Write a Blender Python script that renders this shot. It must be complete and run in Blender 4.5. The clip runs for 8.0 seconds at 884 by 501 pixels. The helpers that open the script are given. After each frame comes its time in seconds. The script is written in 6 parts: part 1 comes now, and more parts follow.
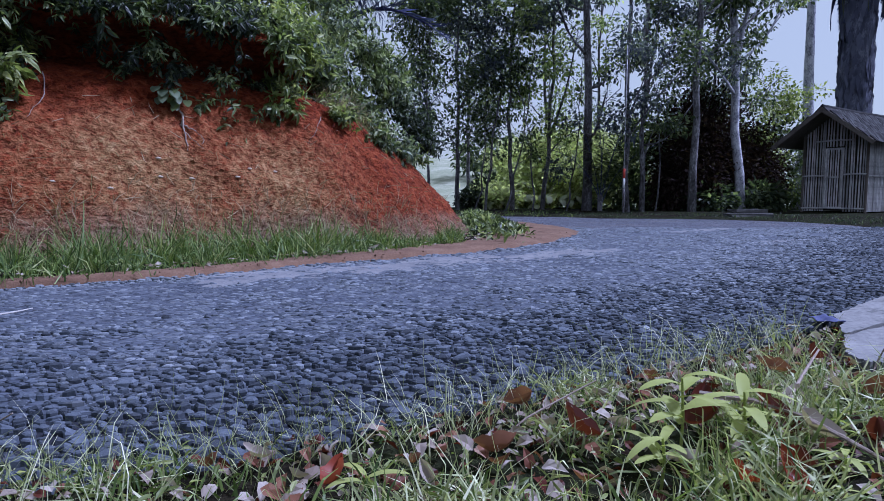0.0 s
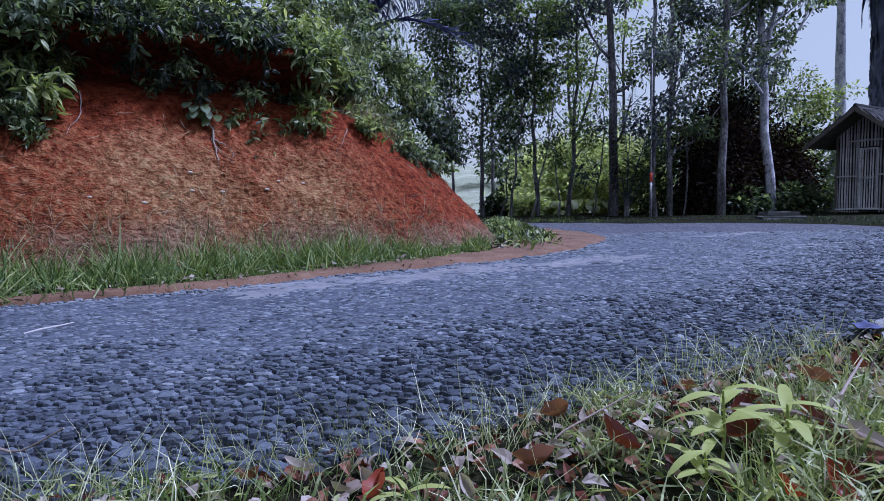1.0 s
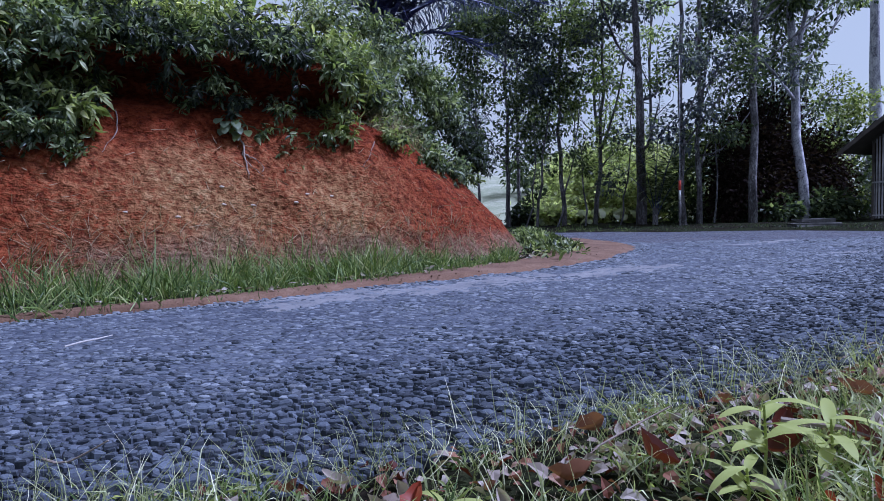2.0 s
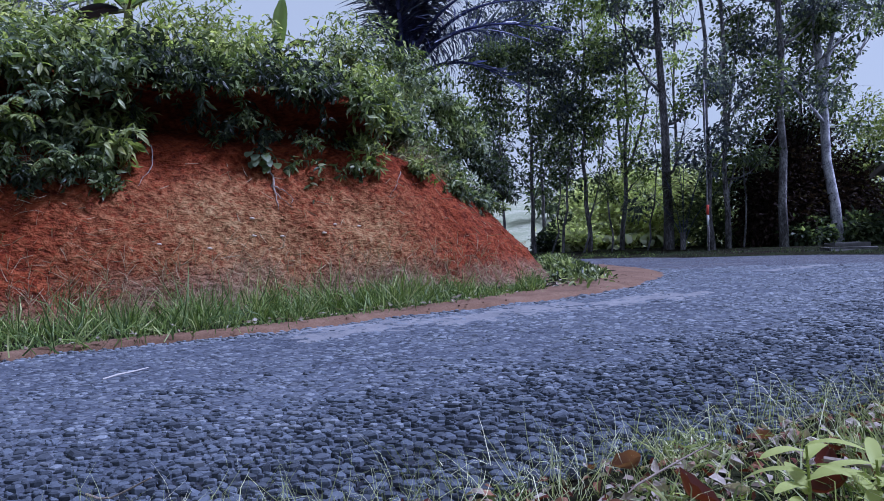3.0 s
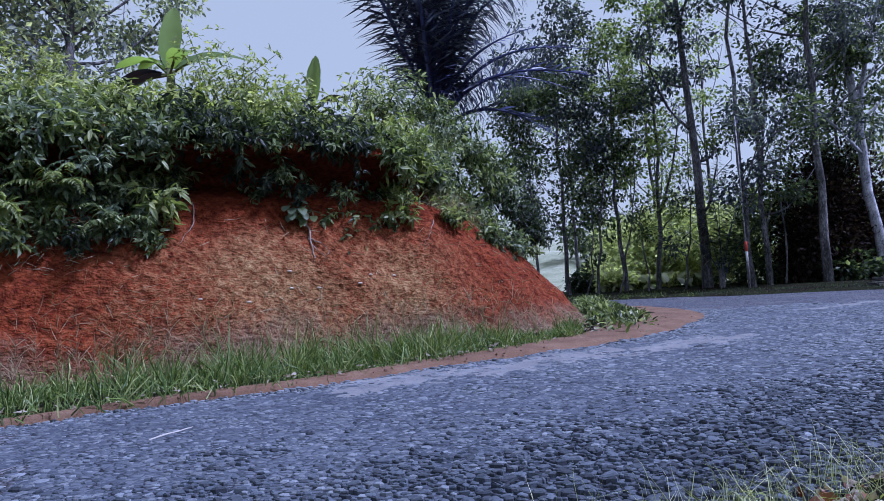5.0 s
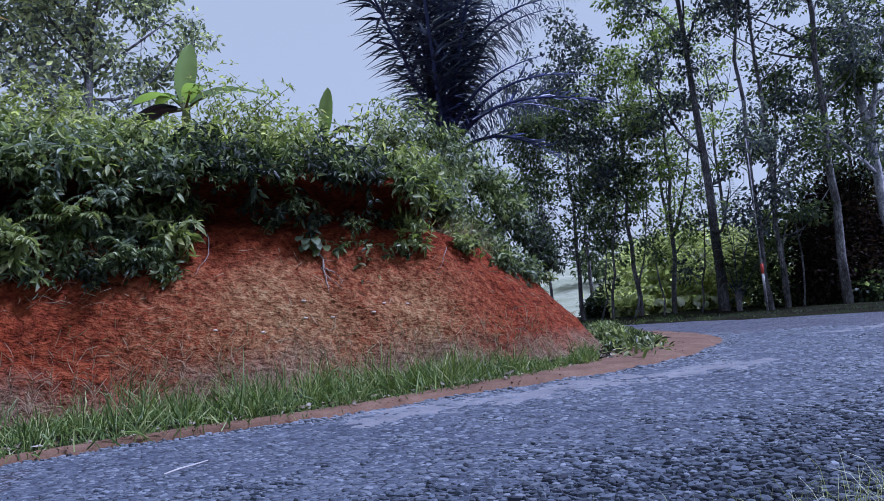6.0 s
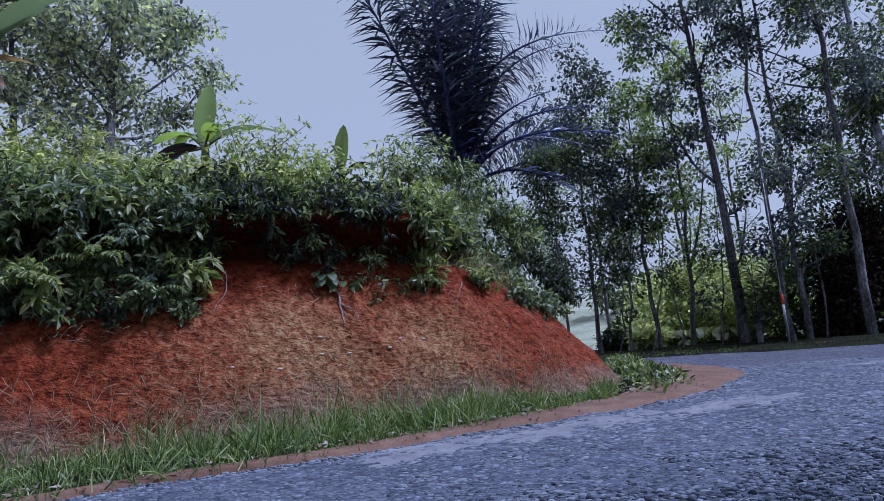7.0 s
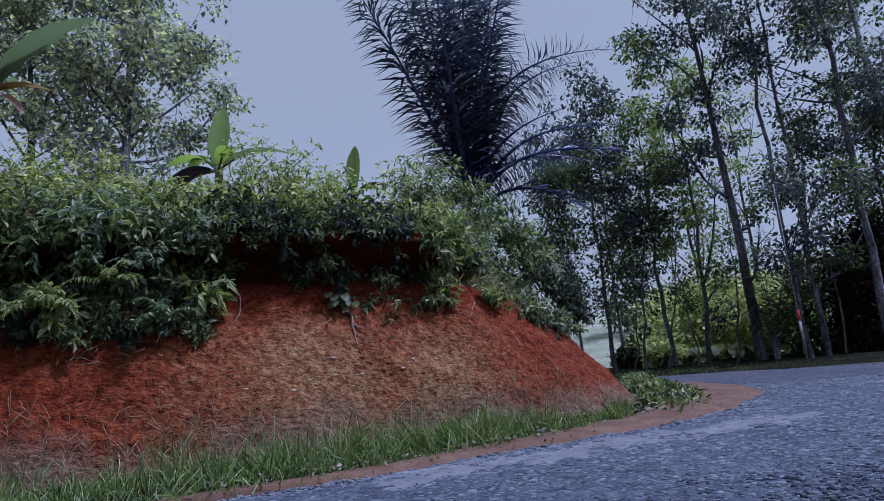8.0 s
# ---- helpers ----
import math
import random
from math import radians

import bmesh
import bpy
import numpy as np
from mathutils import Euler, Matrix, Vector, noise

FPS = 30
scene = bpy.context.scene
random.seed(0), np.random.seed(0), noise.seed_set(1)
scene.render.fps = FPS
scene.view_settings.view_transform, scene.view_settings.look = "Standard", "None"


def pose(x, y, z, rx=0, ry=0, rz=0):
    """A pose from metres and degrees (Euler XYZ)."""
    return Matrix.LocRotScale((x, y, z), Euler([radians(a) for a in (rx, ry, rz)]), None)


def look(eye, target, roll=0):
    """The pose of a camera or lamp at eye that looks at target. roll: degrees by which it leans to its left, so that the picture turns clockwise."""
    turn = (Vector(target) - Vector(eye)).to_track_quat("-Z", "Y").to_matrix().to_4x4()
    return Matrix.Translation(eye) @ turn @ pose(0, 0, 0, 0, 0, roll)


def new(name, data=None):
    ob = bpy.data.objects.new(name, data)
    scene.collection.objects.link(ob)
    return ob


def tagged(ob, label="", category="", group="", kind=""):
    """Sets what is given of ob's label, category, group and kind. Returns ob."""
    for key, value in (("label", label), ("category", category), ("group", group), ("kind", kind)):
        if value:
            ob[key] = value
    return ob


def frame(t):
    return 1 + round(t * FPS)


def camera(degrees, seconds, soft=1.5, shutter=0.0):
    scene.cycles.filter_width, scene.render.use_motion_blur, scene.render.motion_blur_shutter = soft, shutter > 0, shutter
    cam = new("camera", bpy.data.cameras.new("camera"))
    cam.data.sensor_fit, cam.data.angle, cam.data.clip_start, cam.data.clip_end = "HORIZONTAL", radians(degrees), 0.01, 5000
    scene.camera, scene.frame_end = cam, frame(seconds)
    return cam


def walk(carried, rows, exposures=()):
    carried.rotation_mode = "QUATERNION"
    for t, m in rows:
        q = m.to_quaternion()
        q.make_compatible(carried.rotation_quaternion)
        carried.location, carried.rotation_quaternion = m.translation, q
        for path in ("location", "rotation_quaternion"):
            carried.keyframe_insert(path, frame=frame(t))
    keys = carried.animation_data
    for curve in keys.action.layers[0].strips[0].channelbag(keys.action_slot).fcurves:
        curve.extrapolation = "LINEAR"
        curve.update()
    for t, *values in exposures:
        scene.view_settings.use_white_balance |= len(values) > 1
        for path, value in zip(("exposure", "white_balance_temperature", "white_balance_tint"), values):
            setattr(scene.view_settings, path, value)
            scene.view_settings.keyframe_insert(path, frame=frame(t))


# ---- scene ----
cam = camera(71.0, 8.0, soft=0.9)

PATH = [
    (0, (-0.001, -0.001, 0.498), (-0.001, 1.991, 0.319), 0.1),
    (0.5, (-0.01, -0.003, 0.503), (-0.048, 1.99, 0.337), -0.4),
    (1, (-0.02, -0.01, 0.512), (-0.101, 1.982, 0.357), -0.9),
    (2.5, (-0.041, -0.025, 0.529), (-0.245, 1.963, 0.446), -1.8),
    (3, (-0.049, -0.037, 0.545), (-0.29, 1.948, 0.512), -2.1),
    (3.5, (-0.057, -0.043, 0.553), (-0.326, 1.938, 0.557), -2.4),
    (4, (-0.069, -0.034, 0.564), (-0.367, 1.944, 0.61), -2.8),
    (4.5, (-0.067, -0.051, 0.583), (-0.386, 1.922, 0.664), -3.2),
    (6, (-0.071, -0.053, 0.604), (-0.44, 1.903, 0.802), -4.4),
    (6.5, (-0.073, -0.066, 0.613), (-0.455, 1.879, 0.88), -4.8),
    (7, (-0.077, -0.066, 0.626), (-0.481, 1.869, 0.931), -4.8),
    (7.5, (-0.079, -0.072, 0.633), (-0.498, 1.854, 0.974), -5.0),
    (8, (-0.081, -0.081, 0.64), (-0.513, 1.838, 1.006), -5.2),
]
walk(cam, [(t, look(eye, target, roll)) for t, eye, target, roll in PATH],
     [(0, 0.42, 4650, 34), (4.5, 0.46, 4650, 34), (6, 0.45, 4650, 34), (7, 0.25, 4650, 34), (8, 0.0, 4650, 34)])

# ---------------------------------------------------------------- light
SUN_AZ = radians(88)      # clockwise from the way ahead
SUN_EL = radians(55)
world = bpy.data.worlds.new("daylight")
scene.world = world
world.use_nodes = True
wn = world.node_tree
sky = wn.nodes.new("ShaderNodeTexSky")
sky.sky_type = "NISHITA"
sky.sun_disc = False
sky.sun_elevation, sky.sun_rotation = SUN_EL, SUN_AZ
sky.air_density, sky.dust_density, sky.ozone_density = 1.0, 3.0, 1.0
# thin even cloud veils the blue
veil = wn.nodes.new("ShaderNodeBackground")
veil.inputs[0].default_value = (0.985, 1.0, 0.755, 1)
veil.inputs[1].default_value = 0.355
both = wn.nodes.new("ShaderNodeAddShader")
wn.links.new(sky.outputs[0], wn.nodes["Background"].inputs[0])
wn.nodes["Background"].inputs[1].default_value = 0.017
wn.links.new(wn.nodes["Background"].outputs[0], both.inputs[0])
wn.links.new(veil.outputs[0], both.inputs[1])
wn.links.new(both.outputs[0], wn.nodes["World Output"].inputs[0])
sun_data = bpy.data.lights.new("sun", "SUN")
sun_data.energy, sun_data.angle, sun_data.color = 3.5, radians(7.0), (1.0, 0.97, 0.92)
sun = new("sun", sun_data)
way = Vector((math.sin(SUN_AZ) * math.cos(SUN_EL), math.cos(SUN_AZ) * math.cos(SUN_EL), math.sin(SUN_EL)))
sun.matrix_world = look(way * 60, (0, 0, 0))

# ---------------------------------------------------------------- small tools
rng = np.random.default_rng(7)
UP = np.array([0.0, 0.0, 1.0])


def part(name, data, mat, parent=None, label="", smooth=False):
    """Links a bmesh or a mesh as one object under a thing or a part."""
    if isinstance(data, bmesh.types.BMesh):
        me = bpy.data.meshes.new(name)
        data.to_mesh(me)
        data.free()
    else:
        me = data
    if mat and not me.materials:
        me.materials.append(mat)
    if smooth:
        me.shade_smooth()
    ob = new(name, me)
    if parent:
        ob.parent = parent
    if label:
        ob["label"] = label
    return ob


def thing(name, label, category, group="", kind="", at=(0, 0, 0), turn=0.0):
    ob = new(name)
    ob.location = at
    ob.rotation_euler = (0, 0, turn)
    return tagged(ob, label, category, group, kind)


def mesh_np(name, verts, faces):
    """A mesh from arrays: verts (n, 3), faces (m, 3) or (m, 4)."""
    me = bpy.data.meshes.new(name)
    m, k = faces.shape
    me.vertices.add(len(verts))
    me.vertices.foreach_set("co", np.ascontiguousarray(verts, dtype=np.float32).ravel())
    me.loops.add(m * k)
    me.loops.foreach_set("vertex_index", np.ascontiguousarray(faces, dtype=np.int32).ravel())
    me.polygons.add(m)
    me.polygons.foreach_set("loop_start", np.arange(0, m * k, k, dtype=np.int32))
    me.update(calc_edges=True)
    me.shade_flat()
    return me


def unit(a):
    return a / np.maximum(np.linalg.norm(a, axis=-1, keepdims=True), 1e-9)


def scatter(name, shape, at, along, face, size):
    """One mesh of many copies of a small shape (verts, tris): y of the shape goes along, z to face."""
    sv, sf = shape
    along = unit(along)
    side = unit(np.cross(along, face))
    face = np.cross(side, along)
    size = np.broadcast_to(np.asarray(size, float), (len(at),)) if np.ndim(size) < 2 else size
    sc = size[:, None] * np.ones(3) if np.ndim(size) == 1 else size
    v = (at[:, None, :] + sv[None, :, 0:1] * sc[:, None, 0:1] * side[:, None] + sv[None, :, 1:2] * sc[:, None, 1:2] * along[:, None]
         + sv[None, :, 2:3] * sc[:, None, 2:3] * face[:, None]).reshape(-1, 3)
    f = (sf[None] + (np.arange(len(at)) * len(sv))[:, None, None]).reshape(-1, 3)
    return mesh_np(name, v, f)


def shape(verts, tris):
    return np.array(verts, float), np.array(tris, int)


LEAF = shape([(0, 0, 0), (-.24, .45, .07), (0, 1, -.08), (.24, .45, .07)], [(0, 2, 1), (0, 3, 2)])
LEAF_LONG = shape([(0, 0, 0), (-.12, .3, .04), (0, .35, 0), (.12, .3, .04), (-.1, .7, -.02), (.1, .7, -.02), (0, 1, -.2)],
                  [(0, 2, 1), (0, 3, 2), (1, 2, 4), (2, 3, 5), (2, 6, 4), (2, 5, 6)])
BLADE = shape([(-.02, 0, 0), (.02, 0, 0), (-.022, .4, .03), (.022, .4, .03), (-.014, .75, .14), (.014, .75, .14), (0, 1, .32)],
              [(0, 1, 3), (0, 3, 2), (2, 3, 5), (2, 5, 4), (4, 5, 6)])
BLADE_BENT = shape([(-.02, 0, 0), (.02, 0, 0), (-.022, .42, .08), (.022, .42, .08), (-.018, .7, .32), (.018, .7, .32), (0, .72, .75)],
                   [(0, 1, 3), (0, 3, 2), (2, 3, 5), (2, 5, 4), (4, 5, 6)])


def tube(bm, pts, radii, n=8, close=True):
    """A tapered, bent tube through the points."""
    rings = []
    pts = [Vector(p) for p in pts]
    for i, p in enumerate(pts):
        d = (pts[min(i + 1, len(pts) - 1)] - pts[max(i - 1, 0)]).normalized()
        a = d.orthogonal().normalized() if abs(d.z) < 0.9 else (Vector((1, 0, 0)) - d * d.x).normalized()
        b = d.cross(a)
        rings.append([bm.verts.new(p + (a * math.cos(k * math.tau / n) + b * math.sin(k * math.tau / n)) * radii[i]) for k in range(n)])
    for r, s in zip(rings, rings[1:]):
        for k in range(n):
            bm.faces.new((r[k], r[(k + 1) % n], s[(k + 1) % n], s[k]))
    if close:
        bm.faces.new(rings[0][::-1])
        bm.faces.new(rings[-1])


def box(bm, size, at=(0, 0, 0), turn=None, bevel=0.0):
    m = Matrix.Translation(at) @ (turn or Matrix()) @ Matrix.Diagonal((*size, 1))
    made = bmesh.ops.create_cube(bm, size=1, matrix=m)["verts"]
    if bevel:
        edges = {e for v in made for e in v.link_edges}
        bmesh.ops.bevel(bm, geom=list(edges), offset=bevel, segments=1, affect="EDGES")
    return made


def curve(points, n):
    """n points along a smooth line (Catmull-Rom) through the given ones, evenly by length."""
    p = np.array(points, float)
    p = np.vstack([2 * p[0] - p[1], p, 2 * p[-1] - p[-2]])
    out = []
    for i in range(1, len(p) - 2):
        for t in np.linspace(0, 1, 24, endpoint=False):
            a, b, c, d = p[i - 1:i + 3]
            out.append(0.5 * (2 * b + (c - a) * t + (2 * a - 5 * b + 4 * c - d) * t * t + (3 * b - a - 3 * c + d) * t ** 3))
    out.append(p[-2])
    out = np.array(out)
    far = np.r_[0, np.cumsum(np.linalg.norm(np.diff(out[:, :2], axis=0), axis=1))]
    want = np.linspace(0, far[-1], n)
    return np.stack([np.interp(want, far, out[:, k]) for k in range(out.shape[1])], 1)


def grain(x, y, z=0.0, scale=1.0, octaves=3):
    return noise.fractal(Vector((x * scale, y * scale, z * scale)), 0.6, 2.1, octaves)


# ---------------------------------------------------------------- materials
def mat_new(name):
    m = bpy.data.materials.new(name)
    m.use_nodes = True
    return m, m.node_tree, m.node_tree.nodes["Principled BSDF"]


def node(nt, kind, **sets):
    n = nt.nodes.new(kind)
    for key, value in sets.items():
        n.inputs[key].default_value = value
    return n


def ramp(nt, fac, stops):
    r = nt.nodes.new("ShaderNodeValToRGB")
    els = r.color_ramp.elements
    while len(els) < len(stops):
        els.new(0.5)
    for e, (pos, col) in zip(els, stops):
        e.position, e.color = pos, (*col, 1)
    nt.links.new(fac, r.inputs[0])
    return r.outputs[0]


def mix(nt, fac, a, b, mode="MIX"):
    m = nt.nodes.new("ShaderNodeMix")
    m.data_type, m.blend_type = "RGBA", mode
    for sock, v in ((m.inputs["Factor"], fac), (m.inputs["A"], a), (m.inputs["B"], b)):
        if isinstance(v, bpy.types.NodeSocket):
            nt.links.new(v, sock)
        else:
            sock.default_value = v if isinstance(v, (int, float)) else (*v, 1)
    return m.outputs["Result"]


def noise_tex(nt, scale, detail=4, rough=0.6, stretch=None, coords="Object"):
    tc = nt.nodes.new("ShaderNodeTexCoord")
    src = tc.outputs[coords]
    if stretch:
        mp = nt.nodes.new("ShaderNodeMapping")
        mp.inputs["Scale"].default_value = stretch
        nt.links.new(src, mp.inputs["Vector"])
        src = mp.outputs[0]
    n = node(nt, "ShaderNodeTexNoise", Scale=scale, Detail=detail, Roughness=rough)
    nt.links.new(src, n.inputs["Vector"])
    return n.outputs["Fac"]


def bump(nt, bsdf, height, strength=0.5, distance=0.02):
    b = node(nt, "ShaderNodeBump", Strength=strength, Distance=distance)
    nt.links.new(height, b.inputs["Height"])
    nt.links.new(b.outputs[0], bsdf.inputs["Normal"])


def leaf_mat(name, dark, light, glow=0.35, rough=0.55, tip=None, spec=0.32):
    """Leaves that differ one from another, glossy on top and lit through from behind."""
    m, nt, b = mat_new(name)
    geo = nt.nodes.new("ShaderNodeNewGeometry")
    stops = [(0.12, dark), (0.8, light)] + ([(1.0, tip)] if tip else [])
    one = ramp(nt, geo.outputs["Random Per Island"], stops)
    big = noise_tex(nt, 1.3, 3)
    col = mix(nt, big, mix(nt, 0.5, one, dark), one)
    nt.links.new(col, b.inputs["Base Color"])
    b.inputs["Roughness"].default_value = rough
    b.inputs["Specular IOR Level"].default_value = spec
    tr = nt.nodes.new("ShaderNodeBsdfTranslucent")
    bright = mix(nt, 1.0, col, (1.6, 1.7, 0.7), "MULTIPLY")
    nt.links.new(bright, tr.inputs["Color"])
    mx = nt.nodes.new("ShaderNodeMixShader")
    mx.inputs[0].default_value = glow
    nt.links.new(b.outputs[0], mx.inputs[1])
    nt.links.new(tr.outputs[0], mx.inputs[2])
    nt.links.new(mx.outputs[0], nt.nodes["Material Output"].inputs["Surface"])
    return m


def rough_mat(name, stops, scale=6.0, fine=60.0, rough=0.85, bumps=0.5, distance=0.02, stretch=None, spec=0.3, rand=0.0, coords="Object"):
    """A weathered surface: broad stains, fine grain and relief."""
    m, nt, b = mat_new(name)
    broad = noise_tex(nt, scale, 5, 0.65, stretch, coords)
    small = noise_tex(nt, fine, 4, 0.7, stretch, coords)
    fac = nt.nodes.new("ShaderNodeMath")
    fac.operation = "MULTIPLY_ADD"
    nt.links.new(small, fac.inputs[0])
    fac.inputs[1].default_value = 0.45
    half = nt.nodes.new("ShaderNodeMath")
    half.operation = "MULTIPLY"
    half.inputs[1].default_value = 0.55
    nt.links.new(broad, half.inputs[0])
    nt.links.new(half.outputs[0], fac.inputs[2])
    col = ramp(nt, fac.outputs[0], stops)
    if rand:
        info = nt.nodes.new("ShaderNodeObjectInfo")
        geo = nt.nodes.new("ShaderNodeNewGeometry")
        both = nt.nodes.new("ShaderNodeMath")
        both.operation = "ADD"
        nt.links.new(info.outputs["Random"], both.inputs[0])
        nt.links.new(geo.outputs["Random Per Island"], both.inputs[1])
        fr = nt.nodes.new("ShaderNodeMath")
        fr.operation = "FRACT"
        nt.links.new(both.outputs[0], fr.inputs[0])
        shade = ramp(nt, fr.outputs[0], [(0, (1 - rand,) * 3), (1, (1 + rand,) * 3)])
        col = mix(nt, 1.0, col, shade, "MULTIPLY")
    nt.links.new(col, b.inputs["Base Color"])
    b.inputs["Roughness"].default_value = rough
    b.inputs["Specular IOR Level"].default_value = spec
    bump(nt, b, fac.outputs[0], bumps, distance)
    return m


M_STONE = rough_mat("road_stone", [(0.3, (0.032, 0.039, 0.052)), (0.5, (0.060, 0.070, 0.088)), (0.7, (0.098, 0.11, 0.13))], 2.0, 90, 0.8, 0.6, 0.006, spec=0.25, rand=0.5)
# Sand colour, which also paints two sun patches on the road.
M_SAND_SUN = rough_mat("sand_and_sun_patch", [(0.34, (0.10, 0.103, 0.114)), (0.5, (0.16, 0.162, 0.172)), (0.66, (0.24, 0.24, 0.245))], 4.0, 70, 0.95, 0.6, 0.008)
M_DIRT = rough_mat("dirt", [(0.3, (0.07, 0.037, 0.022)), (0.5, (0.135, 0.078, 0.048)), (0.7, (0.205, 0.135, 0.092))], 3.0, 70, 0.95, 0.6, 0.015)
M_BARK = rough_mat("bark", [(0.38, (0.03, 0.028, 0.031)), (0.5, (0.105, 0.10, 0.105)), (0.61, (0.30, 0.295, 0.305))], 5.0, 40, 0.9, 0.8, 0.02, (1, 1, 0.3))
M_BARK_PALE = rough_mat("pale_bark", [(0.40, (0.12, 0.12, 0.15)), (0.49, (0.36, 0.36, 0.41)), (0.58, (0.62, 0.62, 0.65))], 5.0, 30, 0.85, 0.6, 0.015, (1, 1, 0.6))
M_BARK_BLUE = leaf_mat("palm_fibre", (0.05, 0.053, 0.085), (0.15, 0.155, 0.22), 0.1, 0.85)
M_BARK_GREY = rough_mat("palm_bark", [(0.38, (0.045, 0.047, 0.07)), (0.5, (0.10, 0.105, 0.145)), (0.61, (0.20, 0.205, 0.25))], 5.0, 40, 0.9, 0.8, 0.03, (1, 1, 0.4))
M_STEM = rough_mat("green_stem", [(0.3, (0.06, 0.07, 0.025)), (0.7, (0.14, 0.15, 0.06))], 5, 50, 0.7, 0.3, 0.005)
M_DRY = leaf_mat("dry_grass", (0.17, 0.13, 0.08), (0.40, 0.33, 0.23), 0.25, 0.8)
M_ROOT = rough_mat("root_bark", [(0.3, (0.14, 0.10, 0.08)), (0.7, (0.40, 0.34, 0.29))], 8, 60, 0.9, 0.5, 0.01)
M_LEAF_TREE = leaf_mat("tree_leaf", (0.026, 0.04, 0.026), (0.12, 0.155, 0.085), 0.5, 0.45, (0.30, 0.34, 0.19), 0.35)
# Lit copy of the tree leaf: sun on the crowns lightens its green.
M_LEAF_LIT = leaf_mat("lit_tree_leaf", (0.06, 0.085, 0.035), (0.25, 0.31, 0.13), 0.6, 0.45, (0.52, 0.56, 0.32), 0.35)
# Tall crowns' leaves carry the blue tint of lens flare in their colour.
M_LEAF_FLARE_BLUE = leaf_mat("flare_blue_tree_leaf", (0.03, 0.037, 0.066), (0.11, 0.13, 0.185), 0.5, 0.5, (0.27, 0.30, 0.25), 0.3)
# Bush leaf lightened so the undergrowth looks sunlit beneath the trees.
M_LEAF_SUNLIT = leaf_mat("sunlit_bush_leaf", (0.20, 0.225, 0.13), (0.62, 0.64, 0.46), 0.62, 0.5, (0.82, 0.82, 0.62))
# Leaf green darkened in colour for growth that stands in shade.
M_LEAF_SHADE = leaf_mat("shade_dark_leaf", (0.010, 0.016, 0.011), (0.05, 0.07, 0.04), 0.35, 0.42, (0.18, 0.22, 0.14))
# Brown leaf, darkened further for the deep shade under the trees.
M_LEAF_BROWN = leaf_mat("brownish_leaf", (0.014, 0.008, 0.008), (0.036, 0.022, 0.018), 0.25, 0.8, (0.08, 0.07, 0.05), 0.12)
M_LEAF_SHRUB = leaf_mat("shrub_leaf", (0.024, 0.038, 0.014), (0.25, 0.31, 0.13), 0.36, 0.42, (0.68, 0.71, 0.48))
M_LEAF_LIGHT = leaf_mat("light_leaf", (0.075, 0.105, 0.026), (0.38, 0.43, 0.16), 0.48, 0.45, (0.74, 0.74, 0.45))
# Leaf lightened for the sun that falls on top of the bank.
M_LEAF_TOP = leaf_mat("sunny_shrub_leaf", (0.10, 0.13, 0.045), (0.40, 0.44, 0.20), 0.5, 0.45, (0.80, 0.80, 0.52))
# Some of the haze's blue is mixed into the darker leaves here.
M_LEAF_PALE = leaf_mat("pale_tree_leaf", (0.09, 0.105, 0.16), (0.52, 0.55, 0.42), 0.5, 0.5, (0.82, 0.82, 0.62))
M_LEAF_BLUE = leaf_mat("grey_green_leaf", (0.03, 0.046, 0.028), (0.27, 0.33, 0.21), 0.36, 0.45, (0.70, 0.73, 0.58))
M_GRASS = leaf_mat("grass", (0.045, 0.078, 0.018), (0.20, 0.272, 0.066), 0.25, 0.5, (0.46, 0.48, 0.22))
M_GRASS_GREY = leaf_mat("grey_grass", (0.16, 0.19, 0.075), (0.58, 0.61, 0.36), 0.25, 0.5, (0.84, 0.82, 0.64))
M_SEEDLING = leaf_mat("seedling_leaf", (0.25, 0.29, 0.07), (0.44, 0.47, 0.16), 0.35, 0.6)
M_PALM = leaf_mat("palm_leaf", (0.03, 0.036, 0.115), (0.09, 0.105, 0.26), 0.25, 0.42, (0.17, 0.19, 0.24))
M_STICK = rough_mat("bleached_wood", [(0.3, (0.3, 0.28, 0.26)), (0.7, (0.46, 0.44, 0.42))], 8, 60, 0.8, 0.4, 0.004)
M_PEBBLE = rough_mat("pale_pebble", [(0.3, (0.34, 0.27, 0.20)), (0.7, (0.56, 0.48, 0.39))], 9, 70, 0.9, 0.5, 0.006)
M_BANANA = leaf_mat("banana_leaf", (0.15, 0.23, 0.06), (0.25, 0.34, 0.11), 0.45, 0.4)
# Banana leaf dulled in colour where less light comes through from behind.
M_BANANA_SHADED = leaf_mat("shaded_banana_leaf", (0.10, 0.14, 0.13), (0.17, 0.23, 0.20), 0.35, 0.45)
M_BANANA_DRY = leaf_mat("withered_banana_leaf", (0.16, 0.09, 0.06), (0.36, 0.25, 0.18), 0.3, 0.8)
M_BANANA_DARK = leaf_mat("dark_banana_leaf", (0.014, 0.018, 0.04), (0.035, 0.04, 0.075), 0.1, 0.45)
M_LITTER = leaf_mat("fallen_leaf", (0.10, 0.03, 0.016), (0.30, 0.15, 0.09), 0.2, 0.6, (0.42, 0.34, 0.27))
M_BAMBOO = rough_mat("bamboo", [(0.36, (0.16, 0.155, 0.16)), (0.5, (0.43, 0.42, 0.42)), (0.64, (0.68, 0.67, 0.67))], 4, 30, 0.75, 0.4, 0.006, (1, 1, 0.35), rand=0.4)
M_WOOD_DARK = rough_mat("weathered_wood", [(0.3, (0.05, 0.042, 0.038)), (0.7, (0.16, 0.14, 0.12))], 4, 40, 0.85, 0.4, 0.006)
